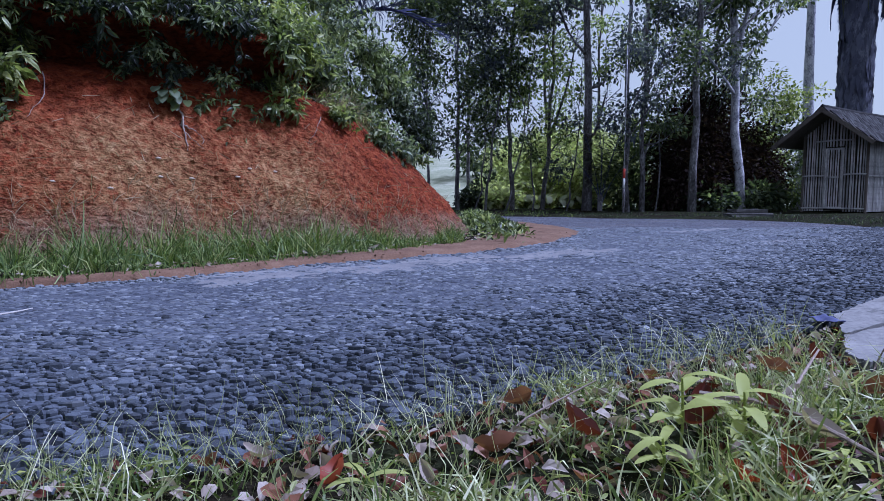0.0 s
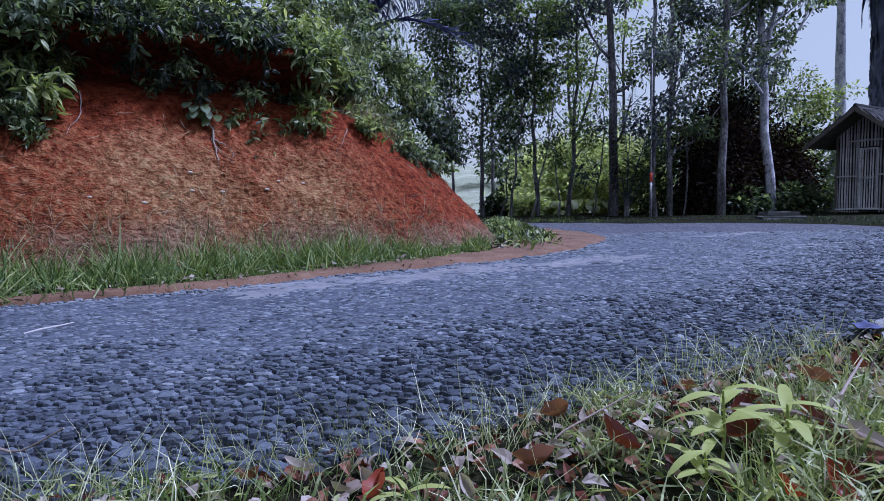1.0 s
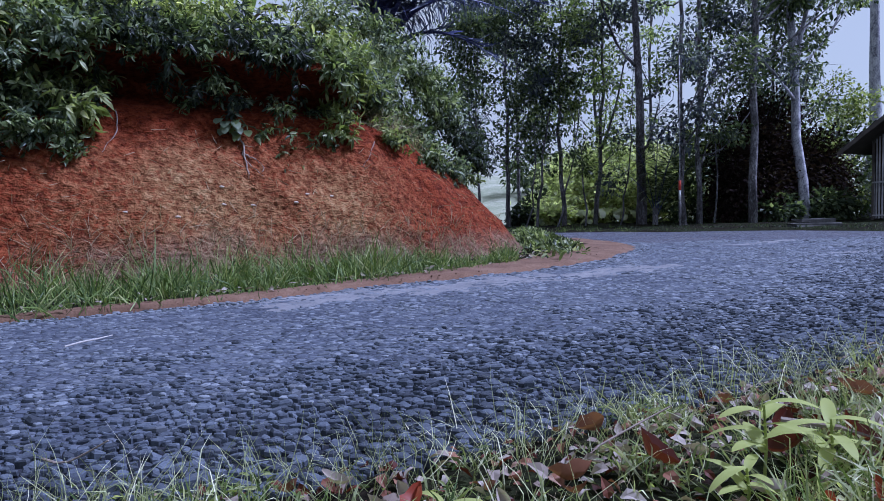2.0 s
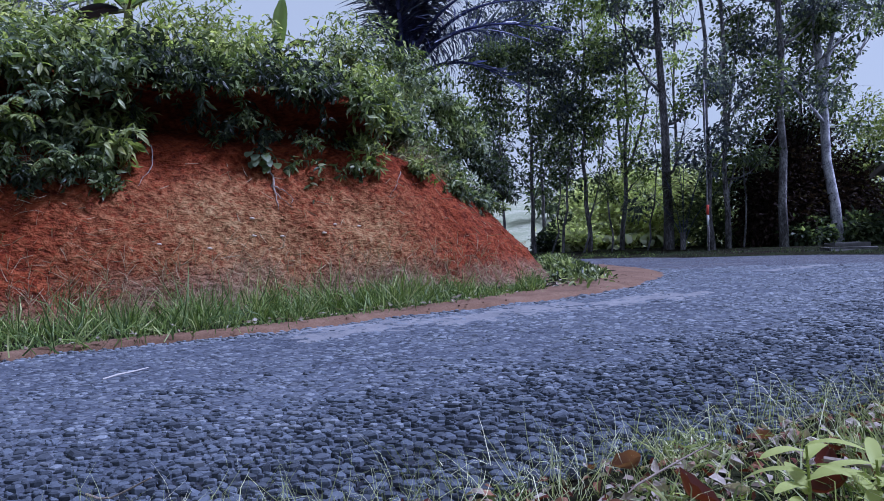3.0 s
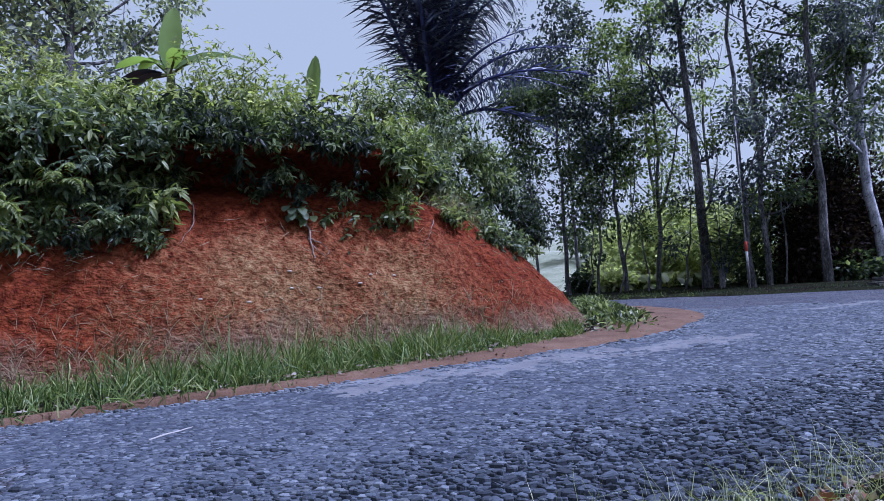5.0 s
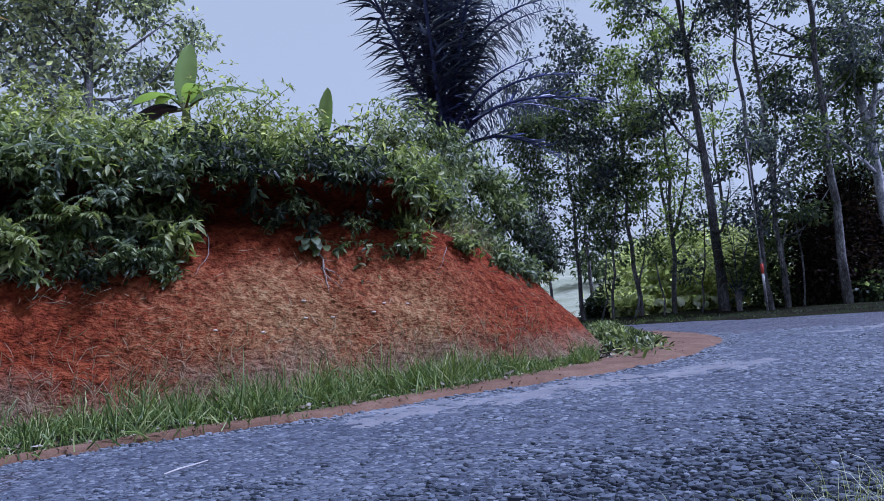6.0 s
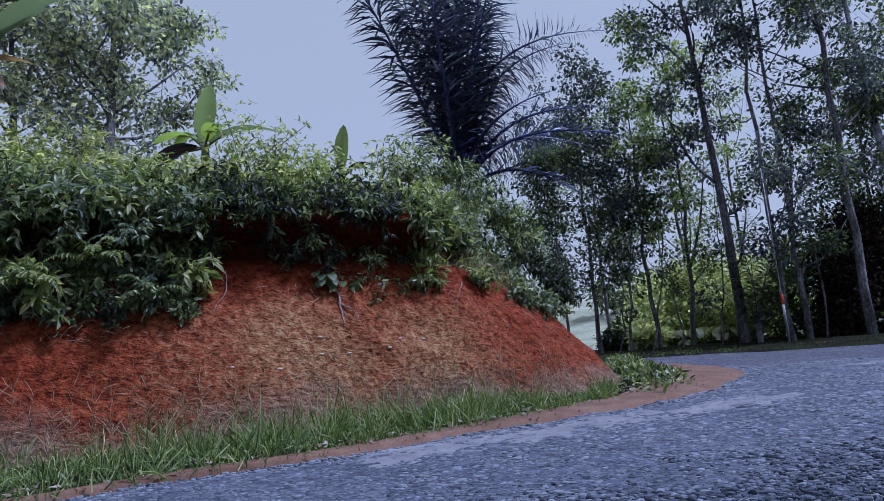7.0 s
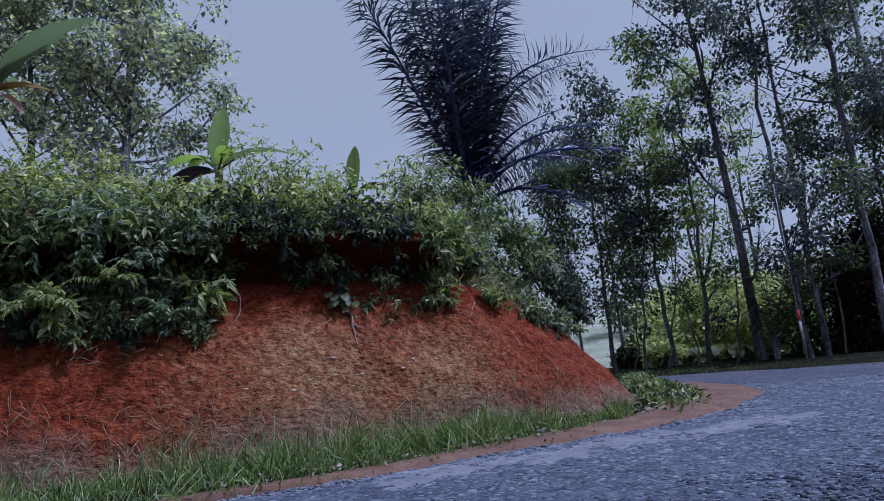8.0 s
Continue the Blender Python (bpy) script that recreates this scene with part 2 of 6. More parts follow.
# Near-black backing that puts the hut's inner shade into a panel colour.
M_INSIDE_SHADE = rough_mat("unlit_inside", [(0.3, (0.012, 0.011, 0.01)), (0.7, (0.035, 0.03, 0.028))], 4, 40, 0.9, 0.3, 0.005)
M_TILE = rough_mat("roof_tile", [(0.3, (0.018, 0.018, 0.02)), (0.5, (0.04, 0.04, 0.042)), (0.7, (0.075, 0.073, 0.072))], 5, 50, 0.95, 0.5, 0.01, rand=0.6, spec=0.1)
M_CONCRETE = rough_mat("concrete", [(0.3, (0.035, 0.035, 0.036)), (0.5, (0.085, 0.083, 0.082)), (0.7, (0.15, 0.147, 0.145))], 4, 60, 0.9, 0.5, 0.012)
M_RED = rough_mat("red_paint", [(0.3, (0.45, 0.05, 0.03)), (0.7, (0.62, 0.09, 0.05))], 6, 50, 0.6, 0.2, 0.004)
M_WHITE = rough_mat("white_paint", [(0.3, (0.6, 0.6, 0.6)), (0.7, (0.8, 0.8, 0.8))], 6, 50, 0.6, 0.2, 0.004)
M_STONE_DUSTY = rough_mat("dusty_stone", [(0.3, (0.092, 0.104, 0.126)), (0.5, (0.132, 0.146, 0.168)), (0.7, (0.178, 0.19, 0.208))], 2.0, 90, 0.8, 0.5, 0.006, spec=0.3, rand=0.35)
M_BLUE = rough_mat("blue_plastic", [(0.3, (0.05, 0.055, 0.13)), (0.7, (0.09, 0.10, 0.2))], 9, 60, 0.85, 0.3, 0.004)
M_LITTER_RED = leaf_mat("russet_fallen_leaf", (0.035, 0.009, 0.006), (0.12, 0.026, 0.014), 0.3, 0.5)
M_LITTER_ORANGE = leaf_mat("rust_fallen_leaf", (0.13, 0.022, 0.010), (0.30, 0.055, 0.02), 0.3, 0.5)
M_LITTER_PALE = leaf_mat("bleached_fallen_leaf", (0.20, 0.155, 0.125), (0.44, 0.39, 0.35), 0.2, 0.75)
M_SLOPE = rough_mat("far_grass", [(0.3, (0.12, 0.15, 0.08)), (0.5, (0.24, 0.26, 0.17)), (0.7, (0.44, 0.44, 0.36))], 0.4, 4, 0.95, 0.5, 0.1)
M_SHEET = rough_mat("sheet", [(0.36, (0.07, 0.07, 0.07)), (0.47, (0.16, 0.16, 0.16)), (0.64, (0.23, 0.228, 0.225))], 5, 40, 0.9, 0.3, 0.006)


def road_mat():
    m, nt, b = mat_new("macadam")
    tc = nt.nodes.new("ShaderNodeTexCoord")
    vo = node(nt, "ShaderNodeTexVoronoi", Scale=21.0, Randomness=1.0)
    nt.links.new(tc.outputs["Object"], vo.inputs["Vector"])
    edge = nt.nodes.new("ShaderNodeTexVoronoi")
    edge.feature = "DISTANCE_TO_EDGE"
    edge.inputs["Scale"].default_value = 21.0
    nt.links.new(tc.outputs["Object"], edge.inputs["Vector"])
    one = ramp(nt, vo.outputs["Color"], [(0.1, (0.07, 0.075, 0.10)), (0.5, (0.115, 0.122, 0.155)), (0.9, (0.17, 0.176, 0.20))])
    gap = ramp(nt, edge.outputs["Distance"], [(0.0, (0.25, 0.25, 0.25)), (0.16, (1, 1, 1))])
    col = mix(nt, 1.0, one, gap, "MULTIPLY")
    dust = ramp(nt, noise_tex(nt, 0.9, 5, 0.65), [(0.52, (0, 0, 0)), (0.72, (0.55, 0.55, 0.55))])
    col = mix(nt, dust, col, (0.20, 0.17, 0.15))
    nt.links.new(col, b.inputs["Base Color"])
    b.inputs["Roughness"].default_value = 0.8
    b.inputs["Specular IOR Level"].default_value = 0.2
    high = nt.nodes.new("ShaderNodeMath")
    high.operation = "MINIMUM"
    high.inputs[1].default_value = 0.25
    nt.links.new(edge.outputs["Distance"], high.inputs[0])
    bump(nt, b, high.outputs[0], 1.0, 0.06)
    return m


M_ROAD = road_mat()


def grit_mat():
    """Stones trodden level with the grit, with a dark pit left open here and there."""
    m, nt, b = mat_new("packed_grit")
    tc = nt.nodes.new("ShaderNodeTexCoord")
    mp = nt.nodes.new("ShaderNodeMapping")
    mp.inputs["Scale"].default_value = (0.72, 1.15, 1)
    nt.links.new(tc.outputs["Object"], mp.inputs["Vector"])
    cell = node(nt, "ShaderNodeTexVoronoi", Scale=34.0, Randomness=1.0)
    edge = nt.nodes.new("ShaderNodeTexVoronoi")
    edge.feature = "DISTANCE_TO_EDGE"
    edge.inputs["Scale"].default_value = 34.0
    for v_ in (cell, edge):
        nt.links.new(mp.outputs[0], v_.inputs["Vector"])
    one = ramp(nt, cell.outputs["Color"], [(0.1, (0.058, 0.067, 0.09)), (0.5, (0.084, 0.095, 0.122)), (0.9, (0.122, 0.134, 0.16))])
    gap = ramp(nt, edge.outputs["Distance"], [(0.0, (0.1, 0.1, 0.11)), (0.14, (1, 1, 1))])
    filled = ramp(nt, noise_tex(nt, 11, 4, 0.65), [(0.46, (0.12, 0.12, 0.12)), (0.58, (1, 1, 1))])
    col = mix(nt, filled, one, mix(nt, 1.0, one, gap, "MULTIPLY"))
    stain = ramp(nt, noise_tex(nt, 1.6, 4, 0.6), [(0.35, (0.82, 0.83, 0.86)), (0.65, (1.12, 1.12, 1.1))])
    nt.links.new(mix(nt, 1.0, col, stain, "MULTIPLY"), b.inputs["Base Color"])
    b.inputs["Roughness"].default_value = 0.9
    b.inputs["Specular IOR Level"].default_value = 0.2
    high = nt.nodes.new("ShaderNodeMath")
    high.operation = "MINIMUM"
    high.inputs[1].default_value = 0.2
    nt.links.new(edge.outputs["Distance"], high.inputs[0])
    bump(nt, b, high.outputs[0], 0.8, 0.03)
    return m


M_GRIT = grit_mat()
M_TAR = rough_mat("tar", [(0.3, (0.010, 0.011, 0.015)), (0.7, (0.034, 0.036, 0.046))], 6, 80, 0.95, 0.5, 0.006, spec=0.15)


def bank_mat():
    """Raw red laterite with pale dry patches, root hairs and a greyer foot."""
    m, nt, b = mat_new("red_earth")
    broad = noise_tex(nt, 1.5, 6, 0.62)
    small = noise_tex(nt, 13, 6, 0.68)
    fine = noise_tex(nt, 70, 3, 0.7)
    clod = noise_tex(nt, 19, 5, 0.66, (1, 1, 1.3))
    red = ramp(nt, small, [(0.34, (0.08, 0.011, 0.004)), (0.5, (0.195, 0.032, 0.008)), (0.66, (0.29, 0.062, 0.018))])
    crusted = ramp(nt, small, [(0.34, (0.14, 0.043, 0.015)), (0.5, (0.27, 0.11, 0.042)), (0.66, (0.39, 0.205, 0.094))])
    pale = ramp(nt, small, [(0.34, (0.18, 0.07, 0.025)), (0.5, (0.31, 0.168, 0.07)), (0.66, (0.45, 0.295, 0.14))])
    fleck = ramp(nt, clod, [(0.40, (0.2, 0.2, 0.2)), (0.52, (1, 1, 1))])
    patch = ramp(nt, broad, [(0.34, (0.2, 0.2, 0.2)), (0.48, (1, 1, 1))])
    tc = nt.nodes.new("ShaderNodeTexCoord")
    sep = nt.nodes.new("ShaderNodeSeparateXYZ")
    nt.links.new(tc.outputs["Object"], sep.inputs[0])
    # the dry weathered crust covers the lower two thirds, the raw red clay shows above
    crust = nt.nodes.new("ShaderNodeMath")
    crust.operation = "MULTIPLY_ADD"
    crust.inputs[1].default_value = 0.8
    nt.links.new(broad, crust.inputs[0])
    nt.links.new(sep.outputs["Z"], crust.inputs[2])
    # Fading the crust out upward also colours in shade below the lip.
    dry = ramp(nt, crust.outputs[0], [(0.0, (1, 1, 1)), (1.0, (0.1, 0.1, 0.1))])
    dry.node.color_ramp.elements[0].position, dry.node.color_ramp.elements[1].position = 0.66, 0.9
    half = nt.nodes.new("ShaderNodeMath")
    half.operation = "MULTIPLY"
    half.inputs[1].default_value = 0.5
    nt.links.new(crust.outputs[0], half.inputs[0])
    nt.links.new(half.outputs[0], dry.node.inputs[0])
    # the crust is widest in the middle of the face; the corner and the far end stay raw
    core = nt.nodes.new("ShaderNodeVectorMath")
    core.operation = "DISTANCE"
    nt.links.new(tc.outputs["Object"], core.inputs[0])
    core.inputs[1].default_value = (-2.3, 5.5, 0.5)
    wide = nt.nodes.new("ShaderNodeMath")
    wide.operation = "MULTIPLY_ADD"
    wide.inputs[1].default_value = 1.6
    nt.links.new(broad, wide.inputs[0])
    nt.links.new(core.outputs["Value"], wide.inputs[2])
    third = nt.nodes.new("ShaderNodeMath")
    third.operation = "MULTIPLY"
    third.inputs[1].default_value = 0.25
    nt.links.new(wide.outputs[0], third.inputs[0])
    extent = ramp(nt, third.outputs[0], [(0.48, (1, 1, 1)), (0.74, (0.15, 0.15, 0.15))])
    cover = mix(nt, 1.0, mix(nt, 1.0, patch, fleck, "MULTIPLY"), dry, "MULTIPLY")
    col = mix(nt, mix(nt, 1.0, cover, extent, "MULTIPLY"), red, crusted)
    # two scrapes where the crust has dried to ochre sand
    chaff = ramp(nt, clod, [(0.36, (0.25, 0.25, 0.25)), (0.5, (1, 1, 1))])
    for where, size in (((-1.55, 6.05, 0.5), 0.68), ((-2.75, 5.3, 0.72), 0.75), ((-2.35, 5.5, 0.45), 0.6)):
        far = nt.nodes.new("ShaderNodeVectorMath")
        far.operation = "DISTANCE"
        nt.links.new(tc.outputs["Object"], far.inputs[0])
        far.inputs[1].default_value = where
        wob = nt.nodes.new("ShaderNodeMath")
        wob.operation = "MULTIPLY_ADD"
        wob.inputs[1].default_value = 0.7
        nt.links.new(broad, wob.inputs[0])
        nt.links.new(far.outputs["Value"], wob.inputs[2])
        inside = ramp(nt, wob.outputs[0], [(size * .6 + .1, (0.9, 0.9, 0.9)), (min(1, size + .3), (0, 0, 0))])
        col = mix(nt, mix(nt, 1.0, inside, chaff, "MULTIPLY"), col, pale)
    lift = nt.nodes.new("ShaderNodeMath")
    lift.operation = "MULTIPLY_ADD"
    lift.inputs[1].default_value = 0.9
    nt.links.new(broad, lift.inputs[0])
    nt.links.new(sep.outputs["Z"], lift.inputs[2])
    foot = ramp(nt, lift.outputs[0], [(0.52, (0.85, 0.85, 0.85)), (0.86, (0, 0, 0))])
    grey = ramp(nt, clod, [(0.35, (0.12, 0.076, 0.047)), (0.65, (0.29, 0.225, 0.152))])
    col = mix(nt, foot, col, grey)
    # pits between the clods, their shade darkened into the colour
    pit = noise_tex(nt, 19, 4, 0.62, (1, 1, 1.7))
    col = mix(nt, 1.0, col, ramp(nt, pit, [(0.36, (0.5, 0.4, 0.38)), (0.46, (0.92, 0.92, 0.92))]), "MULTIPLY")
    nt.links.new(col, b.inputs["Base Color"])
    b.inputs["Roughness"].default_value = 0.95
    b.inputs["Specular IOR Level"].default_value = 0.15
    add = nt.nodes.new("ShaderNodeMath")
    add.operation = "MULTIPLY_ADD"
    add.inputs[1].default_value = 0.25
    nt.links.new(fine, add.inputs[0])
    nt.links.new(pit, add.inputs[2])
    lump = nt.nodes.new("ShaderNodeMath")
    lump.operation = "MULTIPLY_ADD"
    lump.inputs[1].default_value = 1.4
    nt.links.new(noise_tex(nt, 6.5, 4, 0.55), lump.inputs[0])
    nt.links.new(add.outputs[0], lump.inputs[2])
    bump(nt, b, lump.outputs[0], 1.0, 0.065)
    return m


M_BANK = bank_mat()


def ground_mat():
    m, nt, b = mat_new("verge_ground")
    broad = noise_tex(nt, 0.8, 5, 0.65)
    small = noise_tex(nt, 25, 5, 0.7)
    soil = ramp(nt, small, [(0.34, (0.004, 0.003, 0.0025)), (0.52, (0.011, 0.008, 0.006)), (0.7, (0.04, 0.028, 0.02))])
    green = ramp(nt, small, [(0.32, (0.006, 0.007, 0.003)), (0.5, (0.016, 0.02, 0.008)), (0.68, (0.04, 0.055, 0.02))])
    col = mix(nt, ramp(nt, broad, [(0.4, (0, 0, 0)), (0.6, (1, 1, 1))]), soil, green)
    nt.links.new(col, b.inputs["Base Color"])
    b.inputs["Roughness"].default_value = 1.0
    b.inputs["Specular IOR Level"].default_value = 0.05
    bump(nt, b, small, 0.8, 0.03)
    return m


M_GROUND = ground_mat()

# ---------------------------------------------------------------- the lie of the land
INNER = curve([(-16, -7.4), (-9.5, -2.3), (-6, .4), (-3.6, 2.3), (-2.4, 3.28), (-1.4, 3.97), (-.62, 4.75), (.4, 5.6), (1.4, 7.1), (1.85, 8.6), (1.7, 10.3),
               (.9, 11.9), (-.8, 12.9), (-4, 13.4), (-12, 14.2), (-30, 17)], 260)
OUTER = curve([(-12.5, -11.5), (-6.5, -4.6), (-4, -1.9), (-2.2, .15), (-.85, .95), (-.4, 1.1), (.3, 1.53), (1.2, 2.13), (2.4, 3.2), (4.5, 6), (6.8, 9.4), (7.1, 11.8),
               (6.1, 13.1), (3.9, 13.75), (2.2, 14.6), (0, 15.2), (-4, 15.9), (-12, 17), (-30, 20)], 260)


def road_sheet(rows_across=14):
    """The road between its two edges, slightly cambered, with a broken, wavering edge."""
    v, f = [], []
    n = len(INNER)
    # pair both edges by their nearest way across
    pair = []
    last = 0
    for p in INNER:
        d = np.linalg.norm(OUTER - p, axis=1)
        d[:last] = 1e9
        last = max(last, int(np.argmin(d)))
        pair.append(last)
    pair = np.interp(np.arange(n), np.arange(n)[::8], np.array(pair, float)[::8])
    for i in range(n):
        k = pair[i]
        o = OUTER[int(k)] * (1 - k % 1) + OUTER[min(int(k) + 1, n - 1)] * (k % 1)
        for j in range(rows_across + 1):
            u = j / rows_across
            p = INNER[i] * (1 - u) + o * u
            edge = 0.06 * grain(p[0], p[1], 0, 3) if j in (0, rows_across) else 0
            p = p + (o - INNER[i]) / np.linalg.norm(o - INNER[i]) * edge
            v.append((p[0], p[1], 0.012 * grain(p[0], p[1], 3, 1.2) - (0.02 if j in (0, rows_across) else 0) - .005 * min(max((u - .66) / .2, 0), 1)))
    w = rows_across + 1
    for i in range(n - 1):
        for j in range(rows_across):
            f.append((i * w + j, i * w + j + 1, (i + 1) * w + j + 1, (i + 1) * w + j))
    return mesh_np("road", np.array(v), np.array(f))


def inside_road(p):
    """Which of the points (n, 2) lie on the road."""
    ring = np.vstack([INNER, OUTER[::-1]])
    a, b = ring, np.roll(ring, -1, 0)
    hit = np.zeros(len(p), bool)
    for (x0, y0), (x1, y1) in zip(a, b):
        if y0 == y1:
            continue
        cross = ((y0 > p[:, 1]) != (y1 > p[:, 1])) & (p[:, 0] < (x1 - x0) * (p[:, 1] - y0) / (y1 - y0) + x0)
        hit ^= cross
    return hit


def off_edge(p, line):
    """How far the points (n, 2) are from a line of points."""
    out = np.full(len(p), 1e9)
    for q in line:
        out = np.minimum(out, np.hypot(p[:, 0] - q[0], p[:, 1] - q[1]))
    return out


road = part("road", road_sheet(), M_ROAD, smooth=True)
road.data.materials.append(M_TAR)
road.data.materials.append(M_GRIT)
mids = np.array([face_.center[:2] for face_ in road.data.polygons])
for face_, (x_, y_), d_ in zip(road.data.polygons, mids, off_edge(mids, OUTER)):
    # packed grit between the stones, dark open joints along the outer edge
    if .7 < y_ < 9.2 and abs(x_ + .12 * y_) < .95 * y_:
        face_.material_index = 1 if d_ + .25 * grain(x_, y_, 0, 3) < .4 else 2
tagged(road, "worn macadam road of dark grey stones, bending round the bank", "road", kind="structure")

# ground: one sheet, fine near the road and coarse to the horizon
gx = np.r_[-2500, -900, -350, -150, -70, -40, -26, -18, np.arange(-14, -3, 0.25), np.arange(-3, 4.5, .1), np.arange(4.5, 16.1, .25), 20, 30, 45, 80, 160, 400, 1000, 2500]
gy = np.r_[-2500, -800, -250, -90, -40, -20, -12, np.arange(-7, 0, .25), np.arange(0, 4.5, .1), np.arange(4.5, 27.1, .25), 32, 40, 55, 90, 170, 400, 1000, 2500]
GX, GY = np.meshgrid(gx, gy)
flat = np.stack([GX.ravel(), GY.ravel()], 1)
on = inside_road(flat)
EDGES = np.vstack([INNER, OUTER])
rim = off_edge(flat, EDGES)
rise = np.clip((rim - .05) / .35, 0, 1)
gz = np.array([0.03 * grain(x, y, 0, 2.2) + 0.02 for x, y in flat]) * rise - .012 * (1 - rise)
gz = np.where(on, -.012 - .06 * np.clip((rim - .05) / .15, 0, 1), np.minimum(gz, .05)) - np.clip((flat[:, 1] - 24) / 60, 0, 1) * 2.0
# hollow under the slabs at the road edge
bed = (flat[:, 0] > 1.1) & (flat[:, 0] < 2.75) & (flat[:, 1] > 1.62) & (flat[:, 1] < 3.0) & (flat[:, 0] > 1.12 + .5 * (flat[:, 1] - 1.74))
gz = np.where(bed, np.minimum(gz, -.005), gz)
w = len(gx)
idx = np.arange(len(flat)).reshape(len(gy), w)
gf = np.stack([idx[:-1, :-1], idx[:-1, 1:], idx[1:, 1:], idx[1:, :-1]], -1).reshape(-1, 4)
ground = part("ground", mesh_np("ground", np.c_[flat, gz], gf), M_GROUND, smooth=True)
GROUND_Z = gz.reshape(len(gy), len(gx))


def ground_z(p):
    """The ground's height under points (n, 2)."""
    i = np.clip(np.searchsorted(gx, p[:, 0]) - 1, 0, len(gx) - 2)
    j = np.clip(np.searchsorted(gy, p[:, 1]) - 1, 0, len(gy) - 2)
    u, w_ = (p[:, 0] - gx[i]) / (gx[i + 1] - gx[i]), (p[:, 1] - gy[j]) / (gy[j + 1] - gy[j])
    return (GROUND_Z[j, i] * (1 - u) + GROUND_Z[j, i + 1] * u) * (1 - w_) + (GROUND_Z[j + 1, i] * (1 - u) + GROUND_Z[j + 1, i + 1] * u) * w_


tagged(ground, "uneven verge of dark soil and thin grass", "ground", kind="structure")

# dirt shoulder between grass and road, widening to a tongue at the bend
SH_IN = curve([(-12, -4.2), (-6, .41), (-3.57, 2.34), (-2.5, 3.27), (-1.7, 3.9), (-.74, 4.95), (.08, 6.0), (.5, 7.0), (.86, 8.2), (1.02, 9.5), (.75, 10.7), (-.9, 12.0), (-4, 12.7)], 150)
SH_OUT = curve([(-12, -4.25), (-6, .34), (-3.6, 2.22), (-2.4, 3.2), (-1.4, 3.9), (-.6, 4.68), (.42, 5.52), (1.43, 7.0), (1.93, 8.55), (1.78, 10.35), (.95, 12), (-.8, 13.0), (-4, 13.5)], 150)
v, f = [], []
for i in range(150):
    for j in range(7):
        u = j / 6
        p = SH_IN[i] * (1 - u) + SH_OUT[i] * u
        p = p + unit(SH_OUT[i] - SH_IN[i]) * (.02 + .08 * abs(grain(p[0], p[1], 9, 2.5)) if j == 6 else 0.04 * grain(p[0], p[1], 4, 3) if j == 5 else 0)
        v.append((p[0], p[1], 0.034 + 0.012 * grain(p[0], p[1], 1, 4) - (0.055 if j == 6 else 0.012 if j == 5 else 0.0)))
for i in range(149):
    for j in range(6):
        f.append((i * 7 + j, i * 7 + j + 1, i * 7 + j + 8, i * 7 + j + 7))
tagged(part("dirt_shoulder", mesh_np("dirt_shoulder", np.array(v), np.array(f)), M_DIRT, smooth=True),
       "tan dirt shoulder along the road edge", "dirt shoulder", kind="structure")

# ---------------------------------------------------------------- the cut bank
# foot x, y, height of the lip, spine x, y, height of the spine
BANK = curve([(-16, -4.8, 2.2, -20, 4, 4.6), (-10.1, -.5, 2.25, -14, 6.5, 4.3), (-6.8, 1.8, 2.2, -11, 8, 4.0), (-3.6, 4.1, 2.15, -7, 8.6, 3.5), (-1.9, 5.35, 2.1, -4.5, 8.8, 3.2),
              (-.7, 6.3, 2.0, -2.8, 8.8, 2.8), (.1, 7.1, 1.75, -2.2, 8.9, 2.6), (.42, 8.15, 1.6, -1.9, 9, 2.5), (0, 9.5, 1.3, -2.1, 9.1, 2.4), (-1.2, 10.6, 1.6, -2.8, 9.1, 2.5),
              (-3, 11.3, 1.9, -4.5, 9.0, 2.9), (-8, 12.1, 2.1, -8.5, 9, 3.4), (-16, 13, 2.2, -16, 8, 4.2)], 300)
PROFILE = [(-.06, -.08), (0, 0), (.05, .07), (.10, .16), (.15, .25), (.21, .34), (.28, .43), (.35, .52), (.42, .60), (.49, .68), (.59, .735), (.72, .77), (.84, .81), (.86, .86), (.66, .91), (.42, .95), (.46, 1.0), (.8, 1.04)]
LIP = len(PROFILE) - 1
tang = np.gradient(BANK[:, :2], axis=0)
tang = unit(tang)
BANK_N = np.stack([-tang[:, 1], tang[:, 0]], 1)


def bank_point(i, k):
    """Point k of the profile (it may be broken) above foot i (it may be broken too)."""
    i0, k0 = min(int(i), len(BANK) - 2), min(int(k), LIP - 1)
    u, w_ = i - i0, k - k0
    d, h = (PROFILE[k0][n_] * (1 - w_) + PROFILE[k0 + 1][n_] * w_ for n_ in (0, 1))
    b_ = BANK[i0] * (1 - u) + BANK[i0 + 1] * u
    nrm = BANK_N[i0] * (1 - u) + BANK_N[i0 + 1] * u
    H = b_[2]
    if k > 12 and b_[0] > -1.2:
        # no overhang left at the nose
        d += np.clip((b_[0] + 1.2) / .8, 0, 1) * (.72 + .05 * (k - 12) - d)
    # the corner is worn hollow
    d += .06 * np.clip((b_[0] + .8) / 1.0, 0, 1) * math.sin(math.pi * min(max(h, 0) / .85, 1))
    d *= 1.5 * H / 2.2 * (1 + .75 * np.clip((b_[0] + .9) / 1.0, 0, 1))
    x, y = b_[:2] + nrm * d
    z = H * h
    if k > 0:
        big = 0.06 * grain(x, y, z, 1.3) + 0.012 * grain(x, y, z, 5) + 0.014 * grain(x, y, z, 18, 2)
        x, y = x - nrm[0] * big, y - nrm[1] * big
    return np.array([x, y, z])


